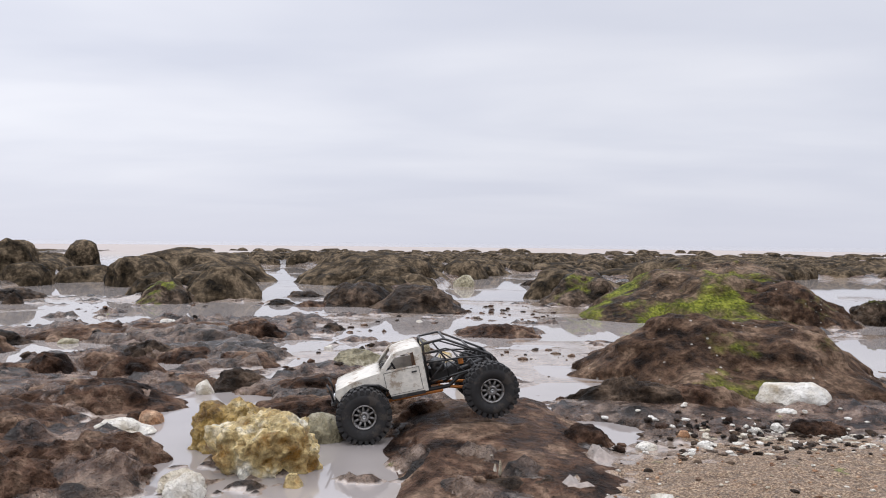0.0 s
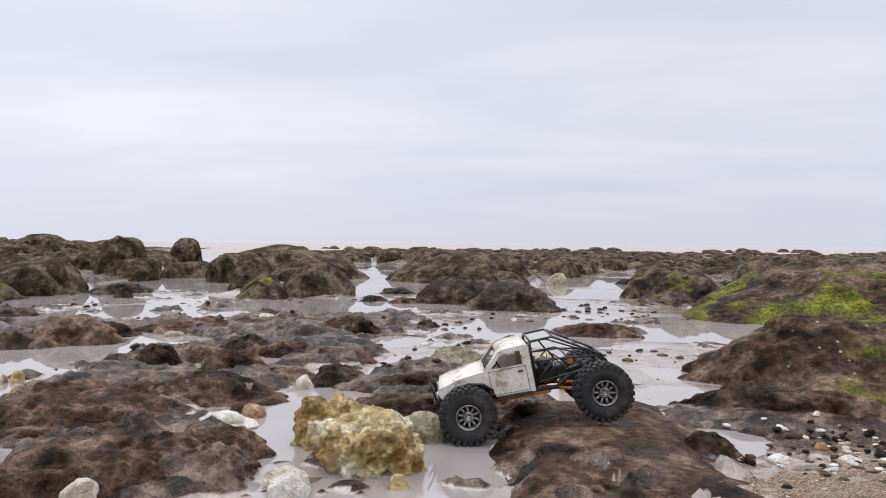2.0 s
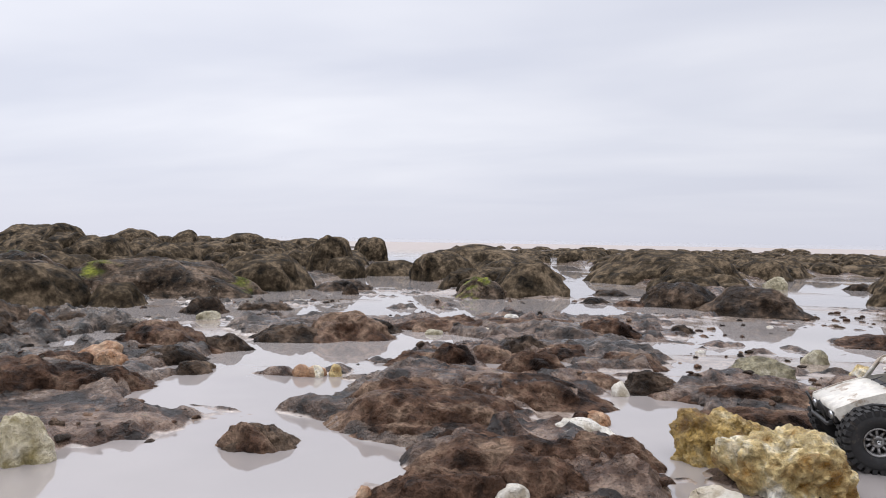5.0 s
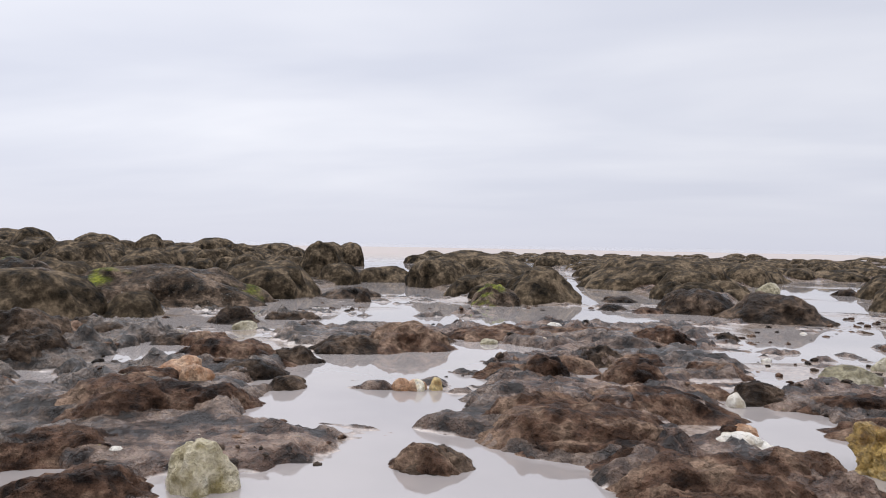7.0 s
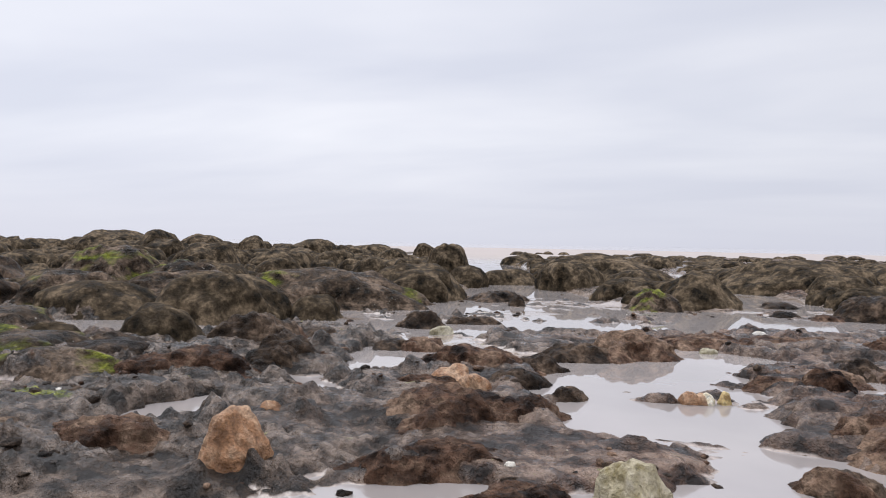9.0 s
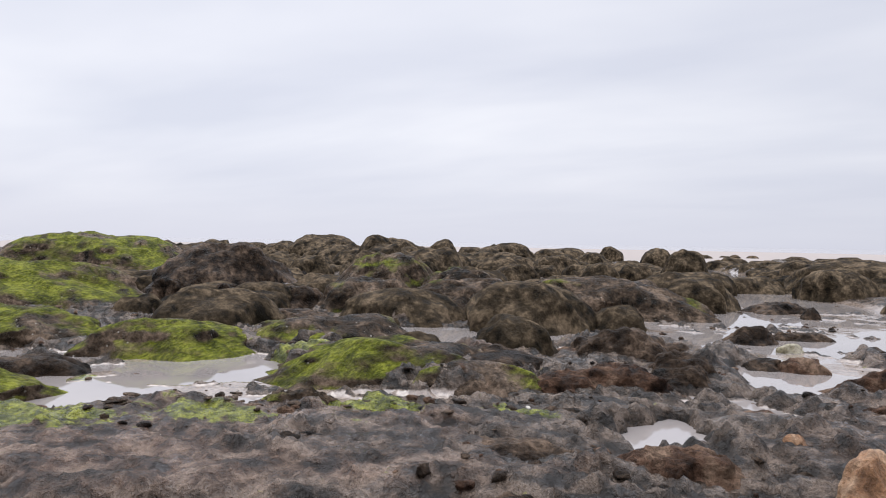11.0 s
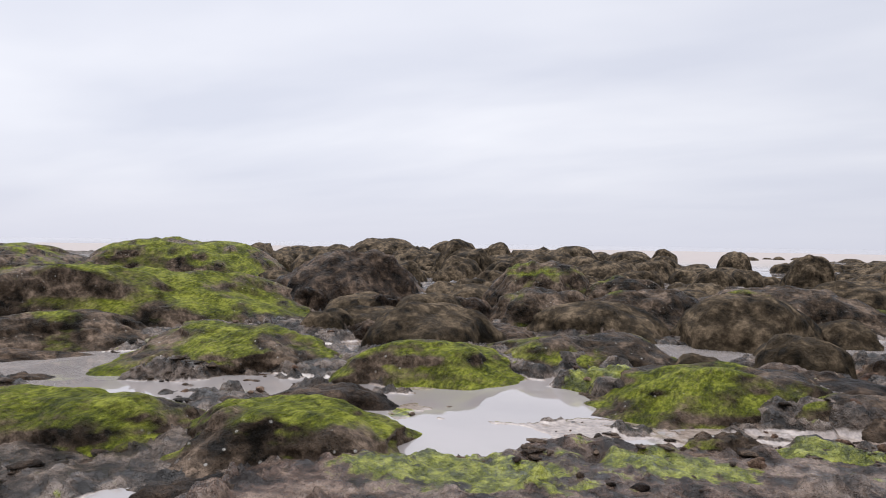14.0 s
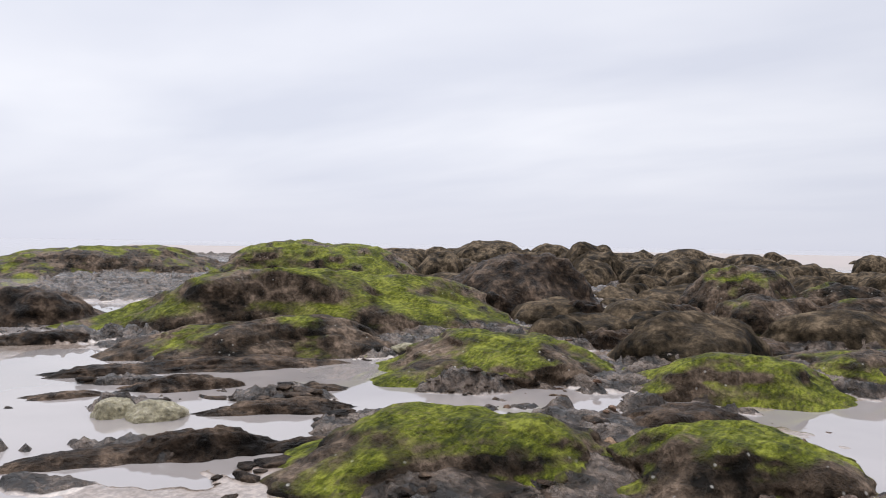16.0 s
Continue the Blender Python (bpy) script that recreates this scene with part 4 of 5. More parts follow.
rock("pebble", "orange sandstone pebble on wet mud", -2.63, 1.31, 0.032, 0.025, 0.033, 40, ORANGE, 4, 188, square=2.2, lump=0.14, rag=0.04, facet=0.85, flare=0.0)
rock("brown_rock", "low crumbling reddish brown clay rock in wet mud", -1.37, 1.31, 0.056, 0.035, 0.053, -1, BROWN, 5, 189, square=3.2, lump=0.22, rag=0.15, ridge=0.7, flare=0.15)
rock("brown_rock", "low crumbling reddish brown clay rock in wet mud", -1.15, 1.57, 0.132, 0.070, 0.088, -8, BROWN, 5, 191, square=3.2, lump=0.22, rag=0.15, ridge=0.7, flare=0.15)
rock("brown_rock", "low crumbling reddish brown clay rock in wet mud", -1.39, 2.34, 0.096, 0.051, 0.052, -0, BROWN, 5, 193, square=3.2, lump=0.22, rag=0.15, ridge=0.7, flare=0.15)
rock("brown_rock", "low crumbling reddish brown clay rock in wet mud", -1.26, 2.31, 0.076, 0.048, 0.100, -3, BROWN, 5, 194, square=3.2, lump=0.22, rag=0.15, ridge=0.7, flare=0.15)
rock("brown_rock", "low crumbling reddish brown clay rock in wet mud", -0.98, 2.27, 0.119, 0.062, 0.098, -10, BROWN, 5, 195, square=3.2, lump=0.22, rag=0.15, ridge=0.7, flare=0.15)
rock("brown_rock", "low crumbling reddish brown clay rock in wet mud", -1.90, 1.02, 0.076, 0.048, 0.039, 23, BROWN, 5, 196, square=3.2, lump=0.22, rag=0.15, ridge=0.7, flare=0.15)
rock("dark_rock", "low wet dark brown rock standing in shallow water", -2.12, 1.12, 0.161, 0.068, 0.065, 30, BROWN, 5, 197, square=3.2, lump=0.22, rag=0.15, ridge=0.7, flare=0.15)
rock("orange_stone", "orange sandstone piece lying on wet mud", -1.66, 2.01, 0.033, 0.023, 0.034, 7, ORANGE, 4, 198, square=2.2, lump=0.14, rag=0.04, facet=0.85, flare=0.0)
rock("pale_stone", "pale stone stained green lying in a pool", -1.61, 2.02, 0.025, 0.017, 0.035, 5, FLINT, 4, 199, square=2.2, lump=0.14, rag=0.04, facet=0.85, flare=0.0)
rock("orange_stone", "orange sandstone piece lying on wet mud", -2.28, 1.87, 0.058, 0.040, 0.054, 24, ORANGE, 4, 200, square=2.2, lump=0.14, rag=0.04, facet=0.85, flare=0.0)
rock("weedy_stone", "small stone covered in green weed", -2.01, 1.99, 0.037, 0.026, 0.021, 16, ROCK_GREEN, 4, 201, square=3.2, lump=0.22, rag=0.15, ridge=0.7, flare=0.15)
rock("dark_rock", "low wet dark brown rock standing in shallow water", -2.21, 2.39, 0.057, 0.042, 0.048, 18, ROCK, 4, 202, square=3.2, lump=0.22, rag=0.15, ridge=0.7, flare=0.15)
rock("brown_rock", "low crumbling reddish brown clay rock in wet mud", -3.33, 1.71, 0.161, 0.085, 0.078, 46, BROWN, 5, 203, square=3.2, lump=0.22, rag=0.15, ridge=0.7, flare=0.15)
rock("dark_rock", "low wet dark brown rock standing in shallow water", -3.81, 1.88, 0.194, 0.122, 0.105, 50, ROCK, 5, 204, square=3.2, lump=0.22, rag=0.15, ridge=0.7, flare=0.15)
rock("brown_rock", "low crumbling reddish brown clay rock in wet mud", -2.77, 2.62, 0.076, 0.056, 0.061, 14, BROWN, 4, 205, square=3.2, lump=0.22, rag=0.15, ridge=0.7, flare=0.15)
rock("brown_rock", "low crumbling reddish brown clay rock in wet mud", -2.42, 1.83, 0.103, 0.054, 0.058, 11, BROWN, 5, 206, square=3.2, lump=0.22, rag=0.15, ridge=0.7, flare=0.15)
rock("brown_rock", "low crumbling reddish brown clay rock in wet mud", -2.41, 2.27, 0.196, 0.103, 0.095, 9, BROWN, 5, 207, square=3.2, lump=0.22, rag=0.15, ridge=0.7, flare=0.15)
rock("clay_mound", "rounded dark clay mound with thin green weed on top", -4.04, 1.56, 0.40, 0.25, 0.145, 40, ROCK_MOSS, 5, 208, layer=0.05)
rock("clay_mound", "rounded dark clay mound with thin green weed on top", -3.75, 1.84, 0.263, 0.184, 0.10, 39, ROCK, 5, 209, layer=0.05)
rock("dark_rock", "low wet dark brown rock standing in shallow water", -2.97, 0.56, 0.078, 0.050, 0.069, 46, ROCK, 5, 210, square=3.2, lump=0.22, rag=0.15, ridge=0.7, flare=0.15)
rock("dark_rock", "low wet dark brown rock standing in shallow water", -3.55, 0.64, 0.126, 0.066, 0.062, 57, ROCK, 5, 211, square=3.2, lump=0.22, rag=0.15, ridge=0.7, flare=0.15)
rock("dark_rock", "low wet dark brown rock standing in shallow water", -3.16, 0.88, 0.164, 0.086, 0.058, 43, ROCK, 5, 212, square=3.2, lump=0.22, rag=0.15, ridge=0.7, flare=0.15)
rock("weedy_rock", "low rock covered in bright green weed", -3.87, 0.95, 0.116, 0.058, 0.054, 55, ROCK_GREEN, 5, 213, square=3.2, lump=0.22, rag=0.15, ridge=0.7, flare=0.15)
rock("dark_rock", "low wet dark brown rock standing in shallow water", -2.81, 0.96, 0.152, 0.064, 0.084, 31, BROWN, 5, 214, square=3.2, lump=0.22, rag=0.15, ridge=0.7, flare=0.15)
rock("dark_rock", "low wet dark brown rock standing in shallow water", -2.79, 0.71, 0.100, 0.042, 0.052, 36, ROCK, 5, 215, square=3.2, lump=0.22, rag=0.15, ridge=0.7, flare=0.15)
rock("dark_rock", "low wet dark brown rock standing in shallow water", -5.05, 0.80, 0.173, 0.110, 0.066, 53, ROCK, 5, 216, square=3.2, lump=0.22, rag=0.15, ridge=0.7, flare=0.15)
rock("round_boulder", "smooth dark rounded boulder standing on wet clay", -6.12, 2.90, 0.27, 0.20, 0.20, 35, ROCK_FAR, 5, 301, category="boulder", square=2.4, lump=0.08, rag=0.015, flare=0.0)
rock("dark_rock", "large dark clay block standing on wet mud", -3.38, 2.28, 0.17, 0.12, 0.19, 24, ROCK, 5, 302, square=3.2, lump=0.2)
rock("dark_rock", "large dark clay block standing on wet mud", -3.10, 2.08, 0.12, 0.09, 0.13, 24, ROCK, 5, 303, square=3.2, lump=0.2)
rock("grey_rock", "rounded grey clay rock beside wet sand", -5.91, 2.20, 0.236, 0.124, 0.079, 45, ROCK, 5, 217, square=3.2, lump=0.22, rag=0.15, ridge=0.7, flare=0.15)
rock("brown_rock", "low crumbling reddish brown clay rock in wet mud", -3.47, 2.49, 0.216, 0.137, 0.099, 9, BROWN, 5, 218, square=3.2, lump=0.22, rag=0.15, ridge=0.7, flare=0.15)
rock("brown_rock", "low crumbling reddish brown clay rock in wet mud", -3.21, 1.78, 0.167, 0.088, 0.108, 5, BROWN, 5, 219, square=3.2, lump=0.22, rag=0.15, ridge=0.7, flare=0.15)
rock("brown_rock", "low crumbling reddish brown clay rock in wet mud", -3.64, 1.90, 0.125, 0.066, 0.071, 14, ROCK, 5, 220, square=3.2, lump=0.22, rag=0.15, ridge=0.7, flare=0.15)
rock("dark_rock", "low wet dark brown rock standing in shallow water", -4.60, 0.01, 0.173, 0.091, 0.060, 65, ROCK, 5, 221, square=3.2, lump=0.22, rag=0.15, ridge=0.7, flare=0.15)
rock("weedy_stone", "small stone covered in green weed", -4.19, 1.62, 0.047, 0.033, 0.071, 27, ROCK_GREEN, 4, 222, square=3.2, lump=0.22, rag=0.15, ridge=0.7, flare=0.15)
rock("pale_stone", "pale stone stained green lying in a pool", -6.34, -0.23, 0.070, 0.049, 0.053, 64, PALE_GREEN, 5, 223, square=2.2, lump=0.14, rag=0.04, facet=0.85, flare=0.0)
rock("pale_stone", "pale stone stained green lying in a pool", -6.23, -0.16, 0.098, 0.059, 0.048, 61, PALE_GREEN, 5, 224, square=2.2, lump=0.14, rag=0.04, facet=0.85, flare=0.0)
rock("pale_stone", "pale stone stained green lying in a pool", -6.48, 1.18, 0.074, 0.045, 0.032, 42, PALE_GREEN, 4, 225, square=2.2, lump=0.14, rag=0.04, facet=0.85, flare=0.0)
rock("dark_rock", "low wet dark brown rock standing in shallow water", -5.97, -0.45, 0.183, 0.058, 0.026, 65, ROCK, 5, 226, square=3.2, lump=0.22, rag=0.15, ridge=0.7, flare=0.15)
rock("dark_rock", "low wet dark brown rock standing in shallow water", -6.58, 0.13, 0.146, 0.077, 0.047, 59, ROCK, 5, 227, square=3.2, lump=0.22, rag=0.15, ridge=0.7, flare=0.15)
rock("dark_rock", "low wet dark brown rock standing in shallow water", -7.02, 0.08, 0.206, 0.065, 0.034, 64, ROCK, 5, 228, square=3.2, lump=0.22, rag=0.15, ridge=0.7, flare=0.15)
rock("dark_rock", "low wet dark brown rock standing in shallow water", -5.84, -0.26, 0.150, 0.063, 0.063, 58, ROCK, 5, 229, square=3.2, lump=0.22, rag=0.15, ridge=0.7, flare=0.15)
rock("dark_rock", "low wet dark brown rock standing in shallow water", -6.05, 0.15, 0.181, 0.057, 0.037, 52, ROCK, 5, 230, square=3.2, lump=0.22, rag=0.15, ridge=0.7, flare=0.15)
rock("dark_rock", "low wet dark brown rock standing in shallow water", -5.64, -0.02, 0.148, 0.047, 0.026, 48, ROCK, 5, 231, square=3.2, lump=0.22, rag=0.15, ridge=0.7, flare=0.15)
rock("dark_rock", "low wet dark brown rock standing in shallow water", -6.21, 0.44, 0.080, 0.042, 0.016, 49, ROCK, 5, 232, square=3.2, lump=0.22, rag=0.15, ridge=0.7, flare=0.15)
rock("dark_rock", "low wet dark brown rock standing in shallow water", -6.71, -0.21, 0.096, 0.040, 0.016, 67, ROCK, 5, 233, square=3.2, lump=0.22, rag=0.15, ridge=0.7, flare=0.15)
rock("dark_rock", "low wet dark brown rock standing in shallow water", -6.83, 0.49, 0.342, 0.108, 0.047, 56, ROCK, 5, 234, square=3.2, lump=0.22, rag=0.15, ridge=0.7, flare=0.15)
rock("grey_rock", "rounded grey clay rock beside wet sand", -7.31, 3.02, 0.156, 0.131, 0.155, 35, ROCK, 5, 235, square=3.2, lump=0.22, rag=0.15, ridge=0.7, flare=0.15)
rock("grey_rock", "rounded grey clay rock beside wet sand", -6.53, 3.01, 0.141, 0.104, 0.152, 28, ROCK, 5, 236, square=3.2, lump=0.22, rag=0.15, ridge=0.7, flare=0.15)
rock("grey_rock", "rounded grey clay rock beside wet sand", -5.50, 2.49, 0.349, 0.147, 0.070, 18, ROCK, 5, 237, square=3.2, lump=0.22, rag=0.15, ridge=0.7, flare=0.15)
rock("dark_rock", "low wet dark brown rock standing in shallow water", -7.58, 4.03, 0.300, 0.252, 0.159, 32, ROCK, 5, 238, square=3.2, lump=0.22, rag=0.15, ridge=0.7, flare=0.15)
rock("dark_rock", "low wet dark brown rock standing in shallow water", -7.97, 2.36, 0.153, 0.097, 0.090, 46, ROCK, 5, 239, square=3.2, lump=0.22, rag=0.15, ridge=0.7, flare=0.15)
rock("orange_stone", "orange sandstone piece lying on wet mud", -5.09, 0.40, 0.018, 0.014, 0.024, 26, ORANGE, 4, 240, square=2.2, lump=0.14, rag=0.04, facet=0.85, flare=0.0)
rock("dark_rock", "low wet dark brown rock standing in shallow water", -8.03, 0.27, 0.225, 0.095, 0.068, 68, ROCK, 5, 241, square=3.2, lump=0.22, rag=0.15, ridge=0.7, flare=0.15)
rock("brown_rock", "low crumbling reddish brown clay rock in wet mud", -0.83, 1.29, 0.121, 0.076, 0.076, -11, BROWN, 5, 242, square=3.2, lump=0.22, rag=0.15, ridge=0.7, flare=0.15)
rock("brown_rock", "low crumbling reddish brown clay rock in wet mud", -1.89, 0.95, 0.113, 0.059, 0.056, 38, BROWN, 5, 243, square=3.2, lump=0.22, rag=0.15, ridge=0.7, flare=0.15)
rock("brown_rock", "low crumbling reddish brown clay rock in wet mud", -1.07, 1.51, 0.141, 0.059, 0.037, -1, BROWN, 5, 244, square=3.2, lump=0.22, rag=0.15, ridge=0.7, flare=0.15)
rock("pebble", "white chalk pebble lying on wet mud", 0.45, 1.56, 0.027, 0.019, 0.016, -17, CHALK, 4, 245, square=2.2, lump=0.14, rag=0.04, facet=0.85, flare=0.0)
rock("pebble", "white chalk pebble lying on wet mud", 0.92, 1.90, 0.031, 0.019, 0.017, -27, CHALK, 4, 246, square=2.2, lump=0.14, rag=0.04, facet=0.85, flare=0.0)
rock("pebble", "white chalk pebble lying on wet mud", 0.82, 1.75, 0.018, 0.015, 0.016, -26, CHALK, 4, 247, square=2.2, lump=0.14, rag=0.04, facet=0.85, flare=0.0)
rock("pebble", "white chalk pebble lying on wet mud", 0.93, 1.68, 0.022, 0.013, 0.015, -30, CHALK, 4, 248, square=2.2, lump=0.14, rag=0.04, facet=0.85, flare=0.0)
rock("pebble", "white chalk pebble lying on wet mud", 0.58, 1.56, 0.027, 0.013, 0.015, -22, CHALK, 4, 249, square=2.2, lump=0.14, rag=0.04, facet=0.85, flare=0.0)
rock("pebble", "orange sandstone pebble on wet mud", 0.55, 1.63, 0.017, 0.014, 0.019, -20, ORANGE, 4, 250, square=2.2, lump=0.14, rag=0.04, facet=0.85, flare=0.0)
rock("pebble", "white chalk pebble lying on wet mud", 0.75, 1.71, 0.020, 0.012, 0.015, -25, CHALK, 4, 251, square=2.2, lump=0.14, rag=0.04, facet=0.85, flare=0.0)
rock("shell", "thin white shell piece standing in wet mud", 0.10, 1.32, 0.005, 0.004, 0.029, -6, CHALK, 4, 252, square=2.2, lump=0.14, rag=0.04, facet=0.85, flare=0.0)
rock("shell", "thin white shell piece standing in wet mud", 0.11, 1.32, 0.004, 0.003, 0.031, -6, CHALK, 4, 253, square=2.2, lump=0.14, rag=0.04, facet=0.85, flare=0.0)
rock("pebble", "white chalk pebble lying on wet mud", -1.96, 1.14, 0.019, 0.014, 0.015, 35, CHALK, 4, 254, square=2.2, lump=0.14, rag=0.04, facet=0.85, flare=0.0)


# ---- radio-controlled truck ----
def plain_material(name, base, rough, metal=0.0, dirt=0.0, dirt_col=(0.16, 0.11, 0.075), scale=60.0):
    m, n, l, p = material(name)
    tc = n.new("ShaderNodeTexCoord").outputs["Object"]
    a = noise_node(n, l, scale, 8, 0.7, tc)
    b = noise_node(n, l, scale * 0.3, 5, 0.6, tc)
    col = blend(n, l, 0.5, base, ramp(n, l, a, [(0.41, 0.6), (0.58, 1.2)]), "MULTIPLY")
    if dirt:
        mask = ramp(n, l, maths(n, l, "MULTIPLY", maths(n, l, "ADD", a, b), 0.5), [(0.58 - dirt * 0.12, 0.0), (0.63 - dirt * 0.12, 0.9)])
        col = blend(n, l, mask, col, dirt_col)
    l.new(col, p.inputs["Base Color"])
    l.new(ramp(n, l, a, [(0.3, max(rough - 0.15, 0.05)), (0.7, min(rough + 0.2, 1.0))]), p.inputs["Roughness"])
    p.inputs["Metallic"].default_value = metal
    bumps(n, l, p, [(a, 0.0008)])
    return m


WHITE_PAINT = plain_material("scuffed_white_paint", (0.60, 0.565, 0.50), 0.45, 0.0, 0.60, (0.26, 0.20, 0.145), 38.0)
BLACK = plain_material("black_steel", (0.018, 0.017, 0.017), 0.45, 0.0, 0.3, (0.07, 0.052, 0.04))
RUBBER = plain_material("muddy_black_rubber", (0.014, 0.013, 0.013), 0.8, 0.0, 0.45, (0.045, 0.037, 0.031))
RIM = plain_material("dirty_alloy", (0.30, 0.29, 0.28), 0.4, 0.7, 0.5, (0.08, 0.065, 0.05), 90)
RUST = plain_material("orange_links", (0.50, 0.17, 0.03), 0.5, 0.0, 0.3, (0.14, 0.08, 0.04))
TRIM = plain_material("brown_interior", (0.22, 0.11, 0.05), 0.6, 0.0, 0.3)
SILVER = plain_material("bare_metal", (0.5, 0.5, 0.5), 0.3, 0.9, 0.2)


def part(name, b, mat, parent, label=""):
    me = bpy.data.meshes.new(name)
    b.to_mesh(me)
    b.free()
    me.materials.append(mat)
    ob = new(name, me)
    ob.parent = parent
    return tagged(ob, label)


def box(b, x0, x1, y0, y1, z0, z1, bev=0.0015):
    r = bmesh.ops.create_cube(b, size=1, matrix=Matrix.Translation(((x0 + x1) / 2, (y0 + y1) / 2, (z0 + z1) / 2)) @ Matrix.Diagonal((x1 - x0, y1 - y0, z1 - z0, 1)))
    if bev:
        es = list({e for v in r["verts"] for e in v.link_edges})
        bmesh.ops.bevel(b, geom=es, offset=bev, segments=2, profile=0.5, affect="EDGES")
    return b


def tube(b, pts, r=0.0028, sides=8):
    pts = [Vector(p) for p in pts]
    rings = []
    for i, p in enumerate(pts):
        t = (pts[min(i + 1, len(pts) - 1)] - pts[max(i - 1, 0)]).normalized()
        u = t.cross(Vector((0.31, 0.87, 0.2))).normalized()
        v = t.cross(u)
        rings.append([b.verts.new(p + r * (math.cos(a) * u + math.sin(a) * v)) for a in (2 * math.pi * k / sides for k in range(sides))])
    for a, c in zip(rings, rings[1:]):
        for k in range(sides):
            f = b.faces.new((a[k], a[(k + 1) % sides], c[(k + 1) % sides], c[k]))
            f.smooth = True
    b.faces.new(rings[0][::-1]), b.faces.new(rings[-1])
    return b


def plate(b, outline, holes, y, thick):
    """A flat panel in the x-z plane with holes, thick along y."""
    edges = []
    for loop in [outline, *holes]:
        vs = [b.verts.new((x, y, z)) for x, z in loop]
        edges += [b.edges.new((vs[i], vs[(i + 1) % len(vs)])) for i in range(len(vs))]
    fs = [g for g in bmesh.ops.triangle_fill(b, edges=edges, use_beauty=True)["geom"] if isinstance(g, bmesh.types.BMFace)]
    ex = bmesh.ops.extrude_face_region(b, geom=fs)["geom"]
    bmesh.ops.translate(b, verts=[g for g in ex if isinstance(g, bmesh.types.BMVert)], vec=(0, thick, 0))
    bmesh.ops.recalc_face_normals(b, faces=b.faces)
    return b


def sheet(b, prof, half, crown, thick, n=8):
    """A crowned skin across the truck along a profile of (x, z)."""
    grid = [[[b.verts.new((x, half * (2 * j / n - 1), z - crown * (2 * j / n - 1) ** 4 - s)) for j in range(n + 1)] for x, z in prof] for s in (0, thick)]
    for s in (0, 1):
        for a, c in zip(grid[s], grid[s][1:]):
            for j in range(n):
                f = b.faces.new((a[j], a[j + 1], c[j + 1], c[j]))
                f.smooth = True
    for side in (0, n):
        for i in range(len(prof) - 1):
            b.faces.new((grid[0][i][side], grid[0][i + 1][side], grid[1][i + 1][side], grid[1][i][side]))
    for i in (0, len(prof) - 1):
        for j in range(n):
            b.faces.new((grid[0][i][j], grid[0][i][j + 1], grid[1][i][j + 1], grid[1][i][j]))
    bmesh.ops.recalc_face_normals(b, faces=b.faces)
    return b


def lathe(b, prof, steps=40, axis_y=0.0):
    """Turns a closed profile of (y, radius) about the y axis."""
    rings = [[b.verts.new((r * math.cos(a), y + axis_y, r * math.sin(a))) for y, r in prof] for a in (2 * math.pi * k / steps for k in range(steps))]
    m = len(prof)
    for k in range(steps):
        a, c = rings[k], rings[(k + 1) % steps]
        for i in range(m):
            f = b.faces.new((a[i], a[(i + 1) % m], c[(i + 1) % m], c[i]))
            f.smooth = True
    bmesh.ops.recalc_face_normals(b, faces=b.faces)
    return b


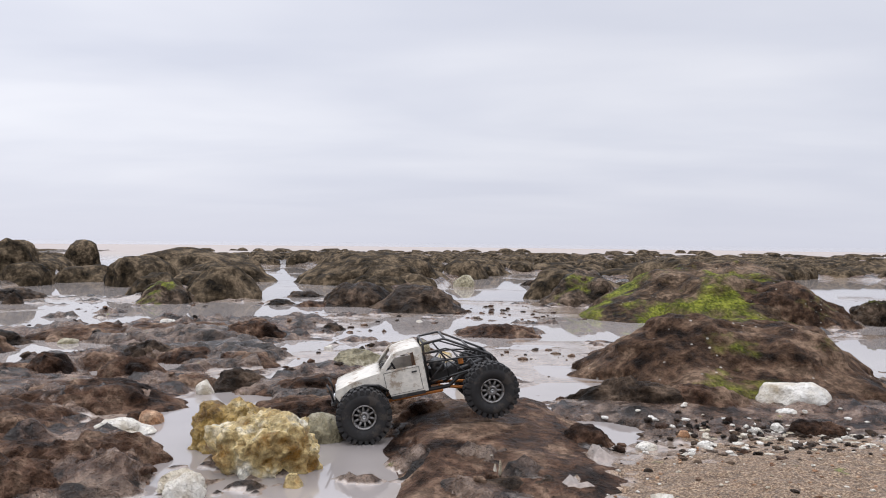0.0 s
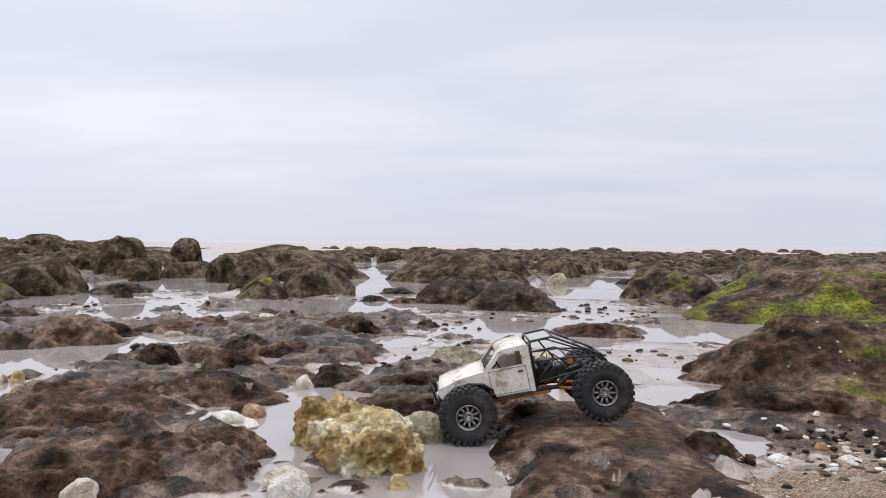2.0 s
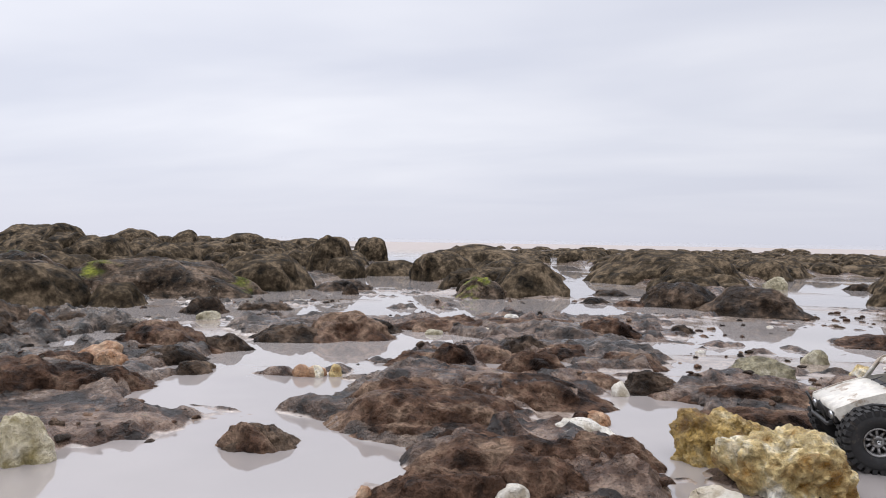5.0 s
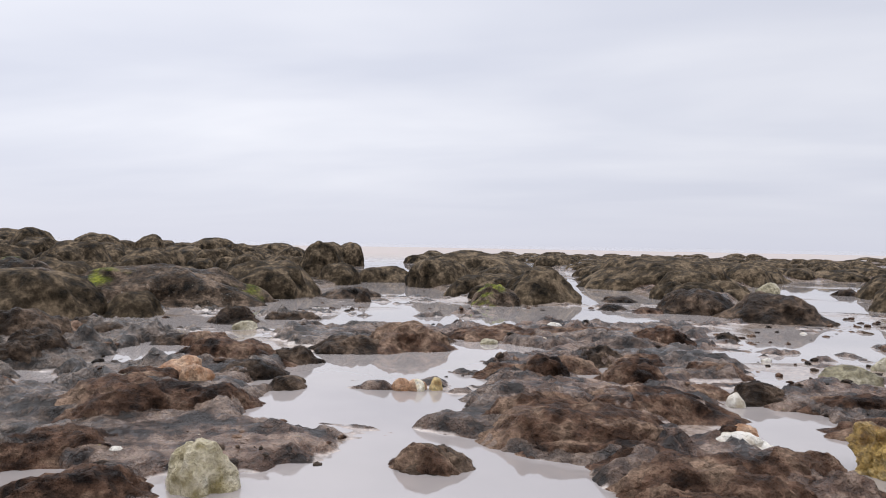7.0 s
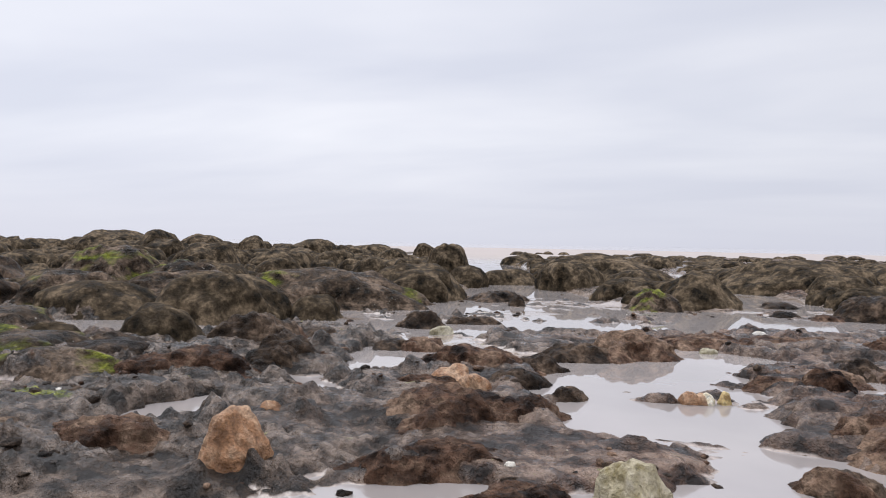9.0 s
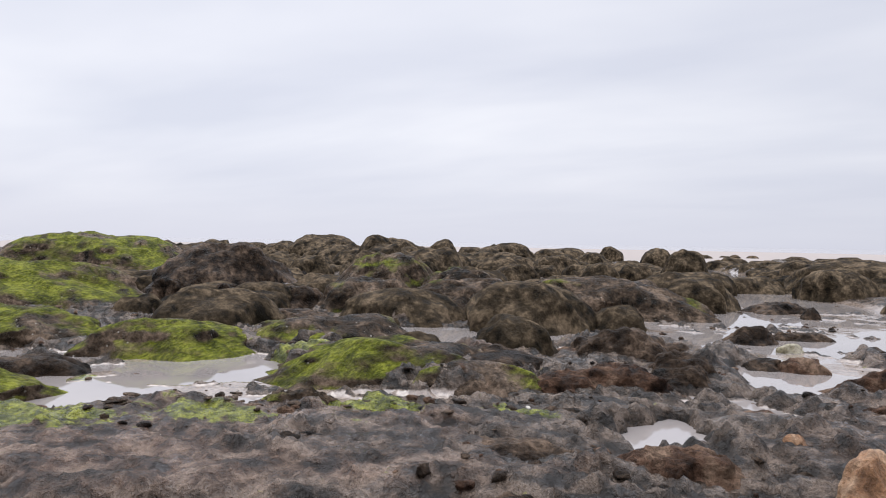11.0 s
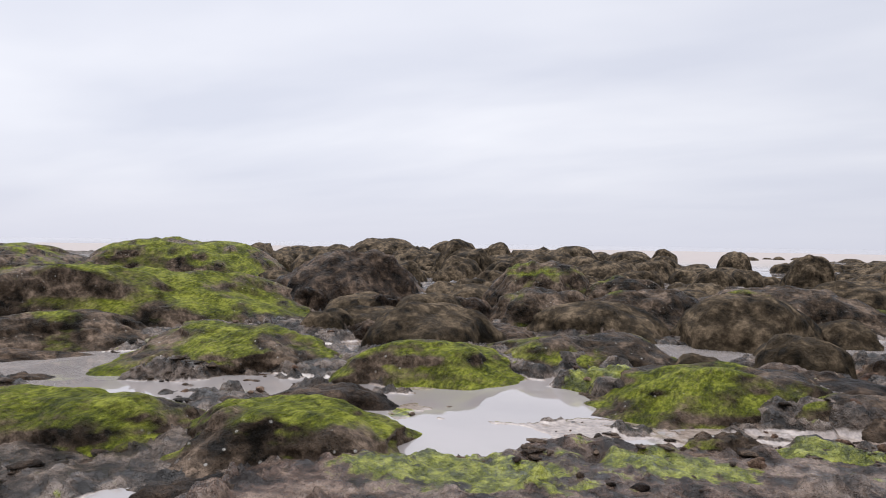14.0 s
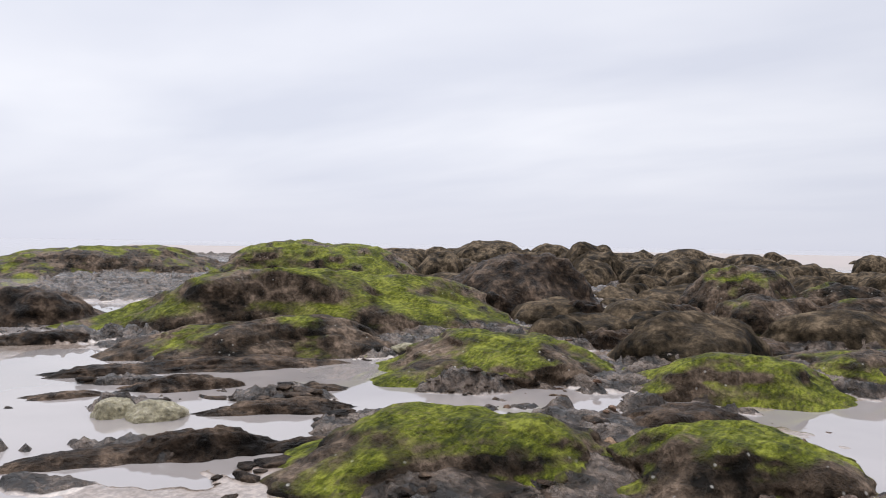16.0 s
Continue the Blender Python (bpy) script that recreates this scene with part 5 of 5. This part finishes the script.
def build_wheel(parent, x, y, out):
    """out: 1 if the wheel's face looks to +y."""
    hub = new("wheel", None)
    hub.parent, hub.matrix_local = parent, pose(x, y, 0.06, 0, random.uniform(0, 60), 0)
    R, W = 0.059, 0.028
    b = bmesh.new()
    lathe(b, [(-W, 0.036), (-W - 0.002, 0.045), (-W + 0.003, 0.055), (-0.012, R), (0.012, R), (W - 0.003, 0.055), (W + 0.002, 0.045), (W, 0.036), (W - 0.006, 0.026), (-W + 0.006, 0.026)], 48)
    part("tyre", b, RUBBER, hub, "chunky black off-road tyre caked in mud")
    b = bmesh.new()
    for k in range(26):
        for s, y0, y1 in ((0, -0.010, 0.011), (0.5, 0.012, 0.028), (0.5, -0.028, -0.012)):
            a = 2 * math.pi * (k + s) / 26
            m = Matrix.Rotation(-a, 4, "Y")
            t = bmesh.new()
            box(t, R - 0.006 - (0.002 if s else 0), R + 0.0042 - (0.0012 if s else 0), y0, y1, -0.0042, 0.0042, 0.0)
            bmesh.ops.transform(t, matrix=m, verts=t.verts)
            tmp = bpy.data.meshes.new("tmp")
            t.to_mesh(tmp)
            t.free()
            b.from_mesh(tmp)
            bpy.data.meshes.remove(tmp)
    part("tread", b, RUBBER, hub)
    b = bmesh.new()
    o = out
    lathe(b, [(o * 0.022, 0.028), (o * 0.024, 0.0275), (o * 0.023, 0.0245), (o * 0.010, 0.023), (-o * 0.02, 0.024), (-o * 0.02, 0.028)], 40)
    rim = part("rim", b, RIM, hub, "scuffed grey alloy wheel rim")
    b = bmesh.new()
    lathe(b, [(o * 0.014, 0.0006), (o * 0.018, 0.007), (o * 0.019, 0.010), (o * 0.014, 0.0125), (o * 0.010, 0.0125), (o * 0.010, 0.0006)], 24)
    for k in range(10):
        a = 2 * math.pi * k / 10
        tube(b, [(0.010 * math.cos(a), o * 0.013, 0.010 * math.sin(a)), (0.0245 * math.cos(a), o * 0.016, 0.0245 * math.sin(a))], 0.0030, 6)
    part("spoke_disc", b, RIM, rim)
    b = bmesh.new()
    lathe(b, [(o * 0.006, 0.0006), (o * 0.006, 0.024), (o * 0.003, 0.024), (o * 0.003, 0.0006)], 24)
    part("brake_backing", b, BLACK, rim)
    b = bmesh.new()
    lathe(b, [(o * 0.019, 0.0004), (o * 0.0235, 0.003), (o * 0.0235, 0.0045), (o * 0.018, 0.0045), (o * 0.018, 0.0004)], 6)
    part("wheel_nut", b, SILVER, rim)
    return hub


def build_truck(m):
    truck = tagged(new("model_truck"), "muddy white radio-controlled pickup crawler with black rear cage", "toy truck")
    truck.matrix_world = m
    A = 0.06
    side = [(0.197, A + 0.050), (0.204, A + 0.066), (0.201, A + 0.080), (0.150, A + 0.096), (0.096, A + 0.104), (0.062, A + 0.145), (0.050, A + 0.151), (0.000, A + 0.154),
            (-0.006, A + 0.148), (-0.008, A + 0.033), (0.078, A + 0.031), (0.084, A + 0.052), (0.103, A + 0.072), (0.135, A + 0.080), (0.168, A + 0.075), (0.186, A + 0.056)]
    win = [(0.082, A + 0.106), (0.056, A + 0.139), (0.013, A + 0.142), (0.011, A + 0.106)]
    for y in (0.076, -0.079):
        b = plate(bmesh.new(), side, [win], y, 0.003)
        bmesh.ops.translate(b, verts=b.verts, vec=(0, 0, 0))
        p = part("side_panel", b, WHITE_PAINT, truck, "scuffed white side panel splashed with mud")
        b = bmesh.new()
        o = 0.0795 if y > 0 else -0.0815
        for q in ([(0.088, A + 0.100), (0.086, A + 0.040)], [(0.006, A + 0.102), (0.004, A + 0.040)], [(0.086, A + 0.040), (0.004, A + 0.040)], [(0.088, A + 0.100), (0.006, A + 0.102)]):
            tube(b, [(q[0][0], o, q[0][1]), (q[1][0], o, q[1][1])], 0.0005, 6)
        part("door_seam", b, BLACK, p)
        b = box(bmesh.new(), 0.012, 0.024, o - 0.001, o + 0.002, A + 0.088, A + 0.092, 0.0006)
        part("door_handle", b, BLACK, p)
        b = bmesh.new()
        tube(b, [(0.084, o, A + 0.052), (0.103, o, A + 0.072), (0.135, o, A + 0.080), (0.168, o, A + 0.075), (0.186, o, A + 0.056)], 0.003, 8)
        part("wheel_arch", b, BLACK, p)
        b = box(bmesh.new(), 0.0, 0.079, o - 0.003, o + 0.002, A + 0.027, A + 0.036, 0.001)
        part("sill", b, BLACK, p)
    part("bonnet", sheet(bmesh.new(), [(0.204, A + 0.068), (0.202, A + 0.080), (0.190, A + 0.086), (0.150, A + 0.097), (0.120, A + 0.102), (0.094, A + 0.105)], 0.078, 0.004, 0.002), WHITE_PAINT, truck, "scratched white bonnet")
    part("roof", sheet(bmesh.new(), [(0.064, A + 0.143), (0.054, A + 0.151), (0.030, A + 0.155), (0.000, A + 0.156), (-0.007, A + 0.149)], 0.078, 0.005, 0.002), WHITE_PAINT, truck, "white cab roof")
    for y in (-0.072, 0.072):
        part("windscreen_pillar", tube(bmesh.new(), [(0.095, y, A + 0.104), (0.060, y, A + 0.146)], 0.0035, 8), WHITE_PAINT, truck)
    for k in range(2):
        part("wiper", tube(bmesh.new(), [(0.096, -0.03 + 0.05 * k, A + 0.106), (0.084, 0.05 * k, A + 0.119)], 0.0012, 6), BLACK, truck)
    b = bmesh.new()
    box(b, 0.198, 0.205, -0.074, 0.074, A + 0.046, A + 0.070)
    grille = part("grille", b, BLACK, truck)
    for y in (-0.055, 0.055):
        b = bmesh.new()
        lathe(b, [(0.0, 0.0005), (0.003, 0.008), (0.0, 0.010), (-0.004, 0.010), (-0.004, 0.0005)], 16)
        bmesh.ops.transform(b, matrix=Matrix.Translation((0.206, y, A + 0.060)) @ Matrix.Rotation(radians(-90), 4, "Z"), verts=b.verts)
        part("headlight", b, SILVER, grille)
    b = bmesh.new()
    tube(b, [(0.210, -0.06, A + 0.044), (0.214, -0.05, A + 0.040), (0.214, 0.05, A + 0.040), (0.210, 0.06, A + 0.044)], 0.005)
    for y in (-0.045, 0.045):
        tube(b, [(0.212, y, A + 0.042), (0.216, y, A + 0.075), (0.221, y, A + 0.094)], 0.0026)
        tube(b, [(0.212, y, A + 0.042), (0.150, y * 0.8, A + 0.036)], 0.003)
    part("front_bumper", b, BLACK, truck, "black tubular front bumper with upright horns")
    b = bmesh.new()
    box(b, -0.010, -0.006, -0.072, 0.072, A + 0.033, A + 0.110)
    part("cab_back", b, BLACK, truck)
    b = bmesh.new()
    box(b, 0.000, 0.090, -0.068, 0.068, A + 0.036, A + 0.041)
    part("cab_floor", b, TRIM, truck)
    b = bmesh.new()
    box(b, 0.002, 0.034, -0.060, 0.060, A + 0.042, A + 0.072, 0.004)
    box(b, 0.002, 0.014, -0.060, 0.060, A + 0.070, A + 0.118, 0.004)
    part("seat", b, TRIM, truck, "brown bench seat inside the cab")
    b = bmesh.new()
    box(b, 0.074, 0.092, -0.068, 0.068, A + 0.074, A + 0.100, 0.004)
    part("dashboard", b, BLACK, truck)
    b = bmesh.new()
    ring = [(0.064 + 0.006 * math.sin(a), 0.032 + 0.016 * math.cos(a), A + 0.110 + 0.014 * math.sin(a)) for a in (2 * math.pi * k / 16 for k in range(17))]
    tube(b, ring, 0.0018, 6)
    tube(b, [(0.078, 0.032, A + 0.098), (0.064, 0.032, A + 0.110)], 0.0022, 6)
    part("steering_wheel", b, BLACK, truck)
    # chassis, axles and links
    for y in (-0.032, 0.032):
        b = bmesh.new()
        tube(b, [(0.200, y, A + 0.040), (0.110, y, A + 0.040), (0.080, y, A + 0.022), (-0.060, y, A + 0.022), (-0.090, y, A + 0.045), (-0.160, y, A + 0.062)], 0.0055)
        part("chassis_rail", b, BLACK, truck)
    part("skid_plate", box(bmesh.new(), -0.045, 0.075, -0.036, 0.036, A + 0.010, A + 0.019, 0.003), RUST, truck, "orange-brown skid plate")
    for x in (0.1475, -0.1475):
        b = bmesh.new()
        tube(b, [(x, -0.085, A), (x, 0.085, A)], 0.0075, 12)
        bmesh.ops.create_uvsphere(b, u_segments=14, v_segments=10, radius=0.019, matrix=Matrix.Translation((x, 0.012, A)))
        axle = part("axle", b, BLACK, truck)
        for y in (-0.05, 0.05):
            b = bmesh.new()
            s = 1 if x > 0 else -1
            tube(b, [(x, y, A + 0.006), (x - s * 0.032, y, A + 0.068)], 0.0055, 10)
            turns = [(x - s * 0.032 * (k / 60) + 0.0085 * math.cos(k * 0.75), y + 0.0085 * math.sin(k * 0.75), A + 0.010 + 0.055 * k / 60) for k in range(61)]
            tube(b, turns, 0.0012, 5)
            part("shock_absorber", b, BLACK, truck)
            b = bmesh.new()
            tube(b, [(x - s * 0.006, y * 0.9, A - 0.006), (s * 0.035, y * 0.55, A + 0.016)], 0.0038, 8)
            part("suspension_link", b, RUST, truck, "orange suspension link")
    # rear cage, tube by tube
    cage = tagged(new("rear_cage"), "bent black tubular rear cage")
    cage.parent = truck

    def cage_tube(pts, r):
        part("cage_tube", tube(bmesh.new(), pts, r), BLACK, cage)

    for y in (-0.066, 0.066):
        z = y * 0.75
        cage_tube([(-0.012, y, A + 0.036), (-0.012, y, A + 0.150), (-0.016, y, A + 0.157), (-0.062, y, A + 0.159), (-0.070, y, A + 0.155), (-0.168, z, A + 0.088), (-0.170, z, A + 0.060)], 0.0030)
        cage_tube([(-0.012, y, A + 0.104), (-0.090, y, A + 0.100), (-0.168, z, A + 0.086)], 0.0025)
        cage_tube([(-0.012, y, A + 0.130), (-0.064, y, A + 0.132), (-0.150, z, A + 0.084)], 0.0022)
        cage_tube([(-0.012, y, A + 0.050), (-0.100, y, A + 0.060), (-0.170, z, A + 0.062)], 0.0028)
        cage_tube([(-0.060, y, A + 0.104), (-0.046, y, A + 0.132)], 0.0022)
        cage_tube([(-0.060, y, A + 0.055), (-0.060, y, A + 0.102), (-0.100, y * 0.95, A + 0.060)], 0.0024)
        cage_tube([(-0.060, y, A + 0.102), (-0.012, y, A + 0.050)], 0.0022)
    for x, z, h in ((-0.014, A + 0.157, 0.066), (-0.066, A + 0.158, 0.066), (-0.168, A + 0.088, 0.0495), (-0.170, A + 0.061, 0.0495), (-0.012, A + 0.104, 0.066), (-0.118, A + 0.123, 0.058), (-0.090, A + 0.101, 0.064)):
        cage_tube([(x, -h, z), (x, h, z)], 0.0026)
    part("battery_box", box(bmesh.new(), -0.088, -0.020, -0.026, 0.026, A + 0.042, A + 0.075, 0.004), BLACK, truck)
    b = bmesh.new()
    lathe(b, [(-0.026, 0.001), (-0.026, 0.016), (0.026, 0.016), (0.026, 0.001)], 20)
    bmesh.ops.translate(b, verts=b.verts, vec=(-0.040, 0.030, A + 0.086))
    part("motor", b, BLACK, truck)
    part("small_can", box(bmesh.new(), -0.102, -0.090, 0.040, 0.052, A + 0.078, A + 0.096, 0.003), RUST, truck, "small orange can tied in the cage")
    b = bmesh.new()
    tube(b, [(-0.020, 0.04, A + 0.08), (-0.050, 0.055, A + 0.070), (-0.080, 0.05, A + 0.085), (-0.120, 0.03, A + 0.070)], 0.0016, 6)
    tube(b, [(-0.020, -0.02, A + 0.09), (-0.060, 0.01, A + 0.094), (-0.110, 0.02, A + 0.078)], 0.0016, 6)
    part("wiring", b, BLACK, truck)
    for x in (0.1475, -0.1475):
        for y in (0.098, -0.098):
            build_wheel(truck, x, y, 1 if y > 0 else -1)
    # the sprung body sits lower and more level than the axles
    for o in truck.children:
        if not o.name.startswith(("wheel", "axle", "shock", "suspension")) or o.name.startswith("wheel_arch"):
            o.matrix_local = pose(0, 0, 0.002) @ Matrix.Diagonal((1, 1, 0.86, 1))
    return truck


NOSE_DOWN = 10.8
build_truck(pose(-0.042, 1.734, 0.088, 0, NOSE_DOWN, 186.9) @ pose(0, 0, -0.06))


# ---- the reef: many rounded boulders, nearest as things, the far ones joined ----
KNOWN = [(o.location.x, o.location.y, max(o.dimensions.x, o.dimensions.y) / 2) for o in scene.objects if o.type == "MESH" and o.name.startswith(("clay_mound", "grey_rock", "dark_rock"))]


def in_reef(x, y):
    if x < -3.8 and y < 8.2 + 0.5 * (x + 3.8):
        return random.random() < 0.10
    if 25 < math.hypot(x + 2, y) < 42:
        return random.random() < 0.05
    return bool(reef_at(np.array([x]), np.array([y]))[0] > 0.6)


random.seed(11)
shapes = {}
for sub, count in ((4, 9), (3, 8), (2, 8)):
    shapes[sub] = [rock_mesh("reef_boulder", (1, 0.85, 1), ROCK_FAR, sub, 200 + 10 * sub + k, square=2.3, lump=0.17, rag=0.022, low=-0.2, grain=0.4, flare=0.1) for k in range(count)]
spots, near_count, far_v, far_f, far_n = [], 0, [], [], 0
cells = {}
for k in range(12000):
    # spread so that the picture's depth fills evenly
    y = 2.0 * (50 / 2.0) ** random.random()
    x = random.uniform(-3.5 - 1.55 * y, 1.0 + 0.75 * y)
    if not in_reef(x, y):
        continue
    dist = math.hypot(x + 2, y)
    w = random.uniform(0.12, 0.36) * (1 + 0.02 * dist)
    if dist > 13 and x < -3.5 - 0.2 * y and random.random() < 0.6:
        continue
    cx, cy = int(x // 2), int(y // 2)
    if any(math.hypot(x - a, y - b) < 0.74 * (w + c) for i in (-1, 0, 1) for j in (-1, 0, 1) for a, b, c in cells.get((cx + i, cy + j), ())):
        continue
    if any(math.hypot(x - a, y - b) < 0.75 * c + 0.35 * w for a, b, c in KNOWN):
        continue
    cells.setdefault((cx, cy), []).append((x, y, w))
    h = min(w * random.uniform(0.50, 0.95), random.uniform(0.15, 0.32))
    if dist > 12:
        h = min(h, random.uniform(0.14, 0.27))
    if x < -1.2 - 0.5 * y and 6 < y < 18:
        h = min(w * random.uniform(0.8, 1.1), random.uniform(0.34, 0.49))
    spots.append((dist, x, y, w, h))
spots.sort()
for k, (dist, x, y, w, h) in enumerate(spots):
    turn = random.uniform(0, 360)
    if k < 290:
        ob = new("reef_boulder", random.choice(shapes[4]))
        ob.matrix_world = pose(x, y, 0, 0, 0, turn) @ Matrix.Diagonal((w, w, h, 1))
        tagged(ob, "rounded dark weed-stained clay boulder on the reef", "boulder", "boulders of the reef")
    else:
        me = random.choice(shapes[3 if dist < 22 else 2])
        m = pose(x, y, 0, 0, 0, turn) @ Matrix.Diagonal((w, w, h, 1))
        v = np.array([p.co[:] for p in me.vertices])
        far_v.append(v @ np.array(m.to_3x3()).T + np.array(m.translation))
        far_f.append(np.array([p.vertices[:] for p in me.polygons]) + far_n)
        far_n += len(v)
far = new("far_reef", mesh_of("far_reef", np.concatenate(far_v), np.concatenate(far_f), ROCK_FAR))
tagged(far, "distant field of dark rounded reef boulders", "reef", kind="stuff")

# ---- small loose stones, shell bits and mud crumbs ----
def crumbs(name, label, category, mats, places, seed):
    """Joined small stones: places are (x, y, size, squash)."""
    rnd = random.Random(seed)
    forms = [rock_mesh("tmp_form", (1, 0.8, 0.7), mats, 2, seed + k, square=2.3, lump=0.3, rag=0.1, low=-0.6, facet=0.75, grain=0.6, flare=0.0) for k in range(6)]
    arr = [(np.array([p.co[:] for p in f.vertices]), np.array([p.vertices[:] for p in f.polygons])) for f in forms]
    vs, fs, n = [], [], 0
    xy = np.array([(p[0], p[1]) for p in places])
    zz = ground_height(xy[:, 0], xy[:, 1])[0]
    for (x, y, s, q), z in zip(places, zz):
        v, f = rnd.choice(arr)
        a = rnd.uniform(0, 6.28)
        c, k = math.cos(a), math.sin(a)
        w = v * (s, s * rnd.uniform(0.6, 1), s * q)
        w = np.stack([w[:, 0] * c - w[:, 1] * k, w[:, 0] * k + w[:, 1] * c, w[:, 2]], 1) + (x, y, z + s * q * 0.2)
        vs.append(w), fs.append(f + n)
        n += len(v)
    for f in forms:
        bpy.data.meshes.remove(f)
    return tagged(new(name, mesh_of(name, np.concatenate(vs), np.concatenate(fs), mats)), label, category, kind="stuff")


rnd = random.Random(5)
bank = [(rnd.gauss(0.80, 0.24), rnd.gauss(1.62, 0.12), rnd.uniform(0.004, 0.013), rnd.uniform(0.3, 0.8)) for k in range(420)]
crumbs("shell_gravel", "white shell bits and chalk chips among dark gravel", "gravel", CHALK, bank[:150], 3)
crumbs("dark_gravel", "dark wet flint gravel beside the mound", "gravel", ROCK, bank[150:], 4)
top = []
while len(top) < 500:
    x, y = rnd.uniform(0.2, 1.6), rnd.uniform(0.6, 1.6)
    if gravel_at(np.array([x]), np.array([y]))[0] > rnd.uniform(0.2, 1):
        top.append((x, y, rnd.uniform(0.002, 0.006), 0.7))
crumbs("bank_grit", "orange sand bank strewn with pale grit", "gravel", ORANGE, top[:300], 6)
crumbs("bank_shells", "small white shell bits on the sand bank", "gravel", CHALK, top[300:], 7)
mud_bits = []
while len(mud_bits) < 2600:
    y = rnd.uniform(0.2, 1) ** 1.5 * 5.2
    x = rnd.uniform(-6.8, 1.8)
    if fbm(np.array([[x * 1.3, y * 1.3, 4.0]]), 2)[0] > rnd.uniform(-0.25, 0.5):
        mud_bits.append((x, y, 0.003 + 0.022 * rnd.random() ** 3, rnd.uniform(0.4, 0.9)))
crumbs("mud_crumbs", "dark crumbs of clay scattered over wet sand", "clay", BROWN, mud_bits[:1300], 8)
crumbs("dark_crumbs", "dark stones and weed bits scattered in the pools", "stones", ROCK, mud_bits[1300:2490], 9)
crumbs("pale_crumbs", "small pale pebbles scattered over the mud", "pebbles", CHALK, mud_bits[2490:], 10)
flakes = []
while len(flakes) < 420:
    x, y = rnd.uniform(-7.2, -5.0), rnd.uniform(-0.6, 1.0)
    if fbm(np.array([[x * 2.5, y * 2.5, 8.0]]), 2)[0] > rnd.uniform(-0.1, 0.5):
        flakes.append((x, y, 0.006 + 0.045 * rnd.random() ** 2.5, rnd.uniform(0.15, 0.4)))
for k in range(150):
    a = rnd.random()
    flakes.append((-4.9 + 1.6 * a + rnd.gauss(0, 0.14), 0.5 + 0.75 * a + rnd.gauss(0, 0.12), 0.006 + 0.03 * rnd.random() ** 2.5, rnd.uniform(0.15, 0.4)))
crumbs("clay_flakes", "thin dark clay flakes lying in a shallow pool", "clay", ROCK, flakes, 12)
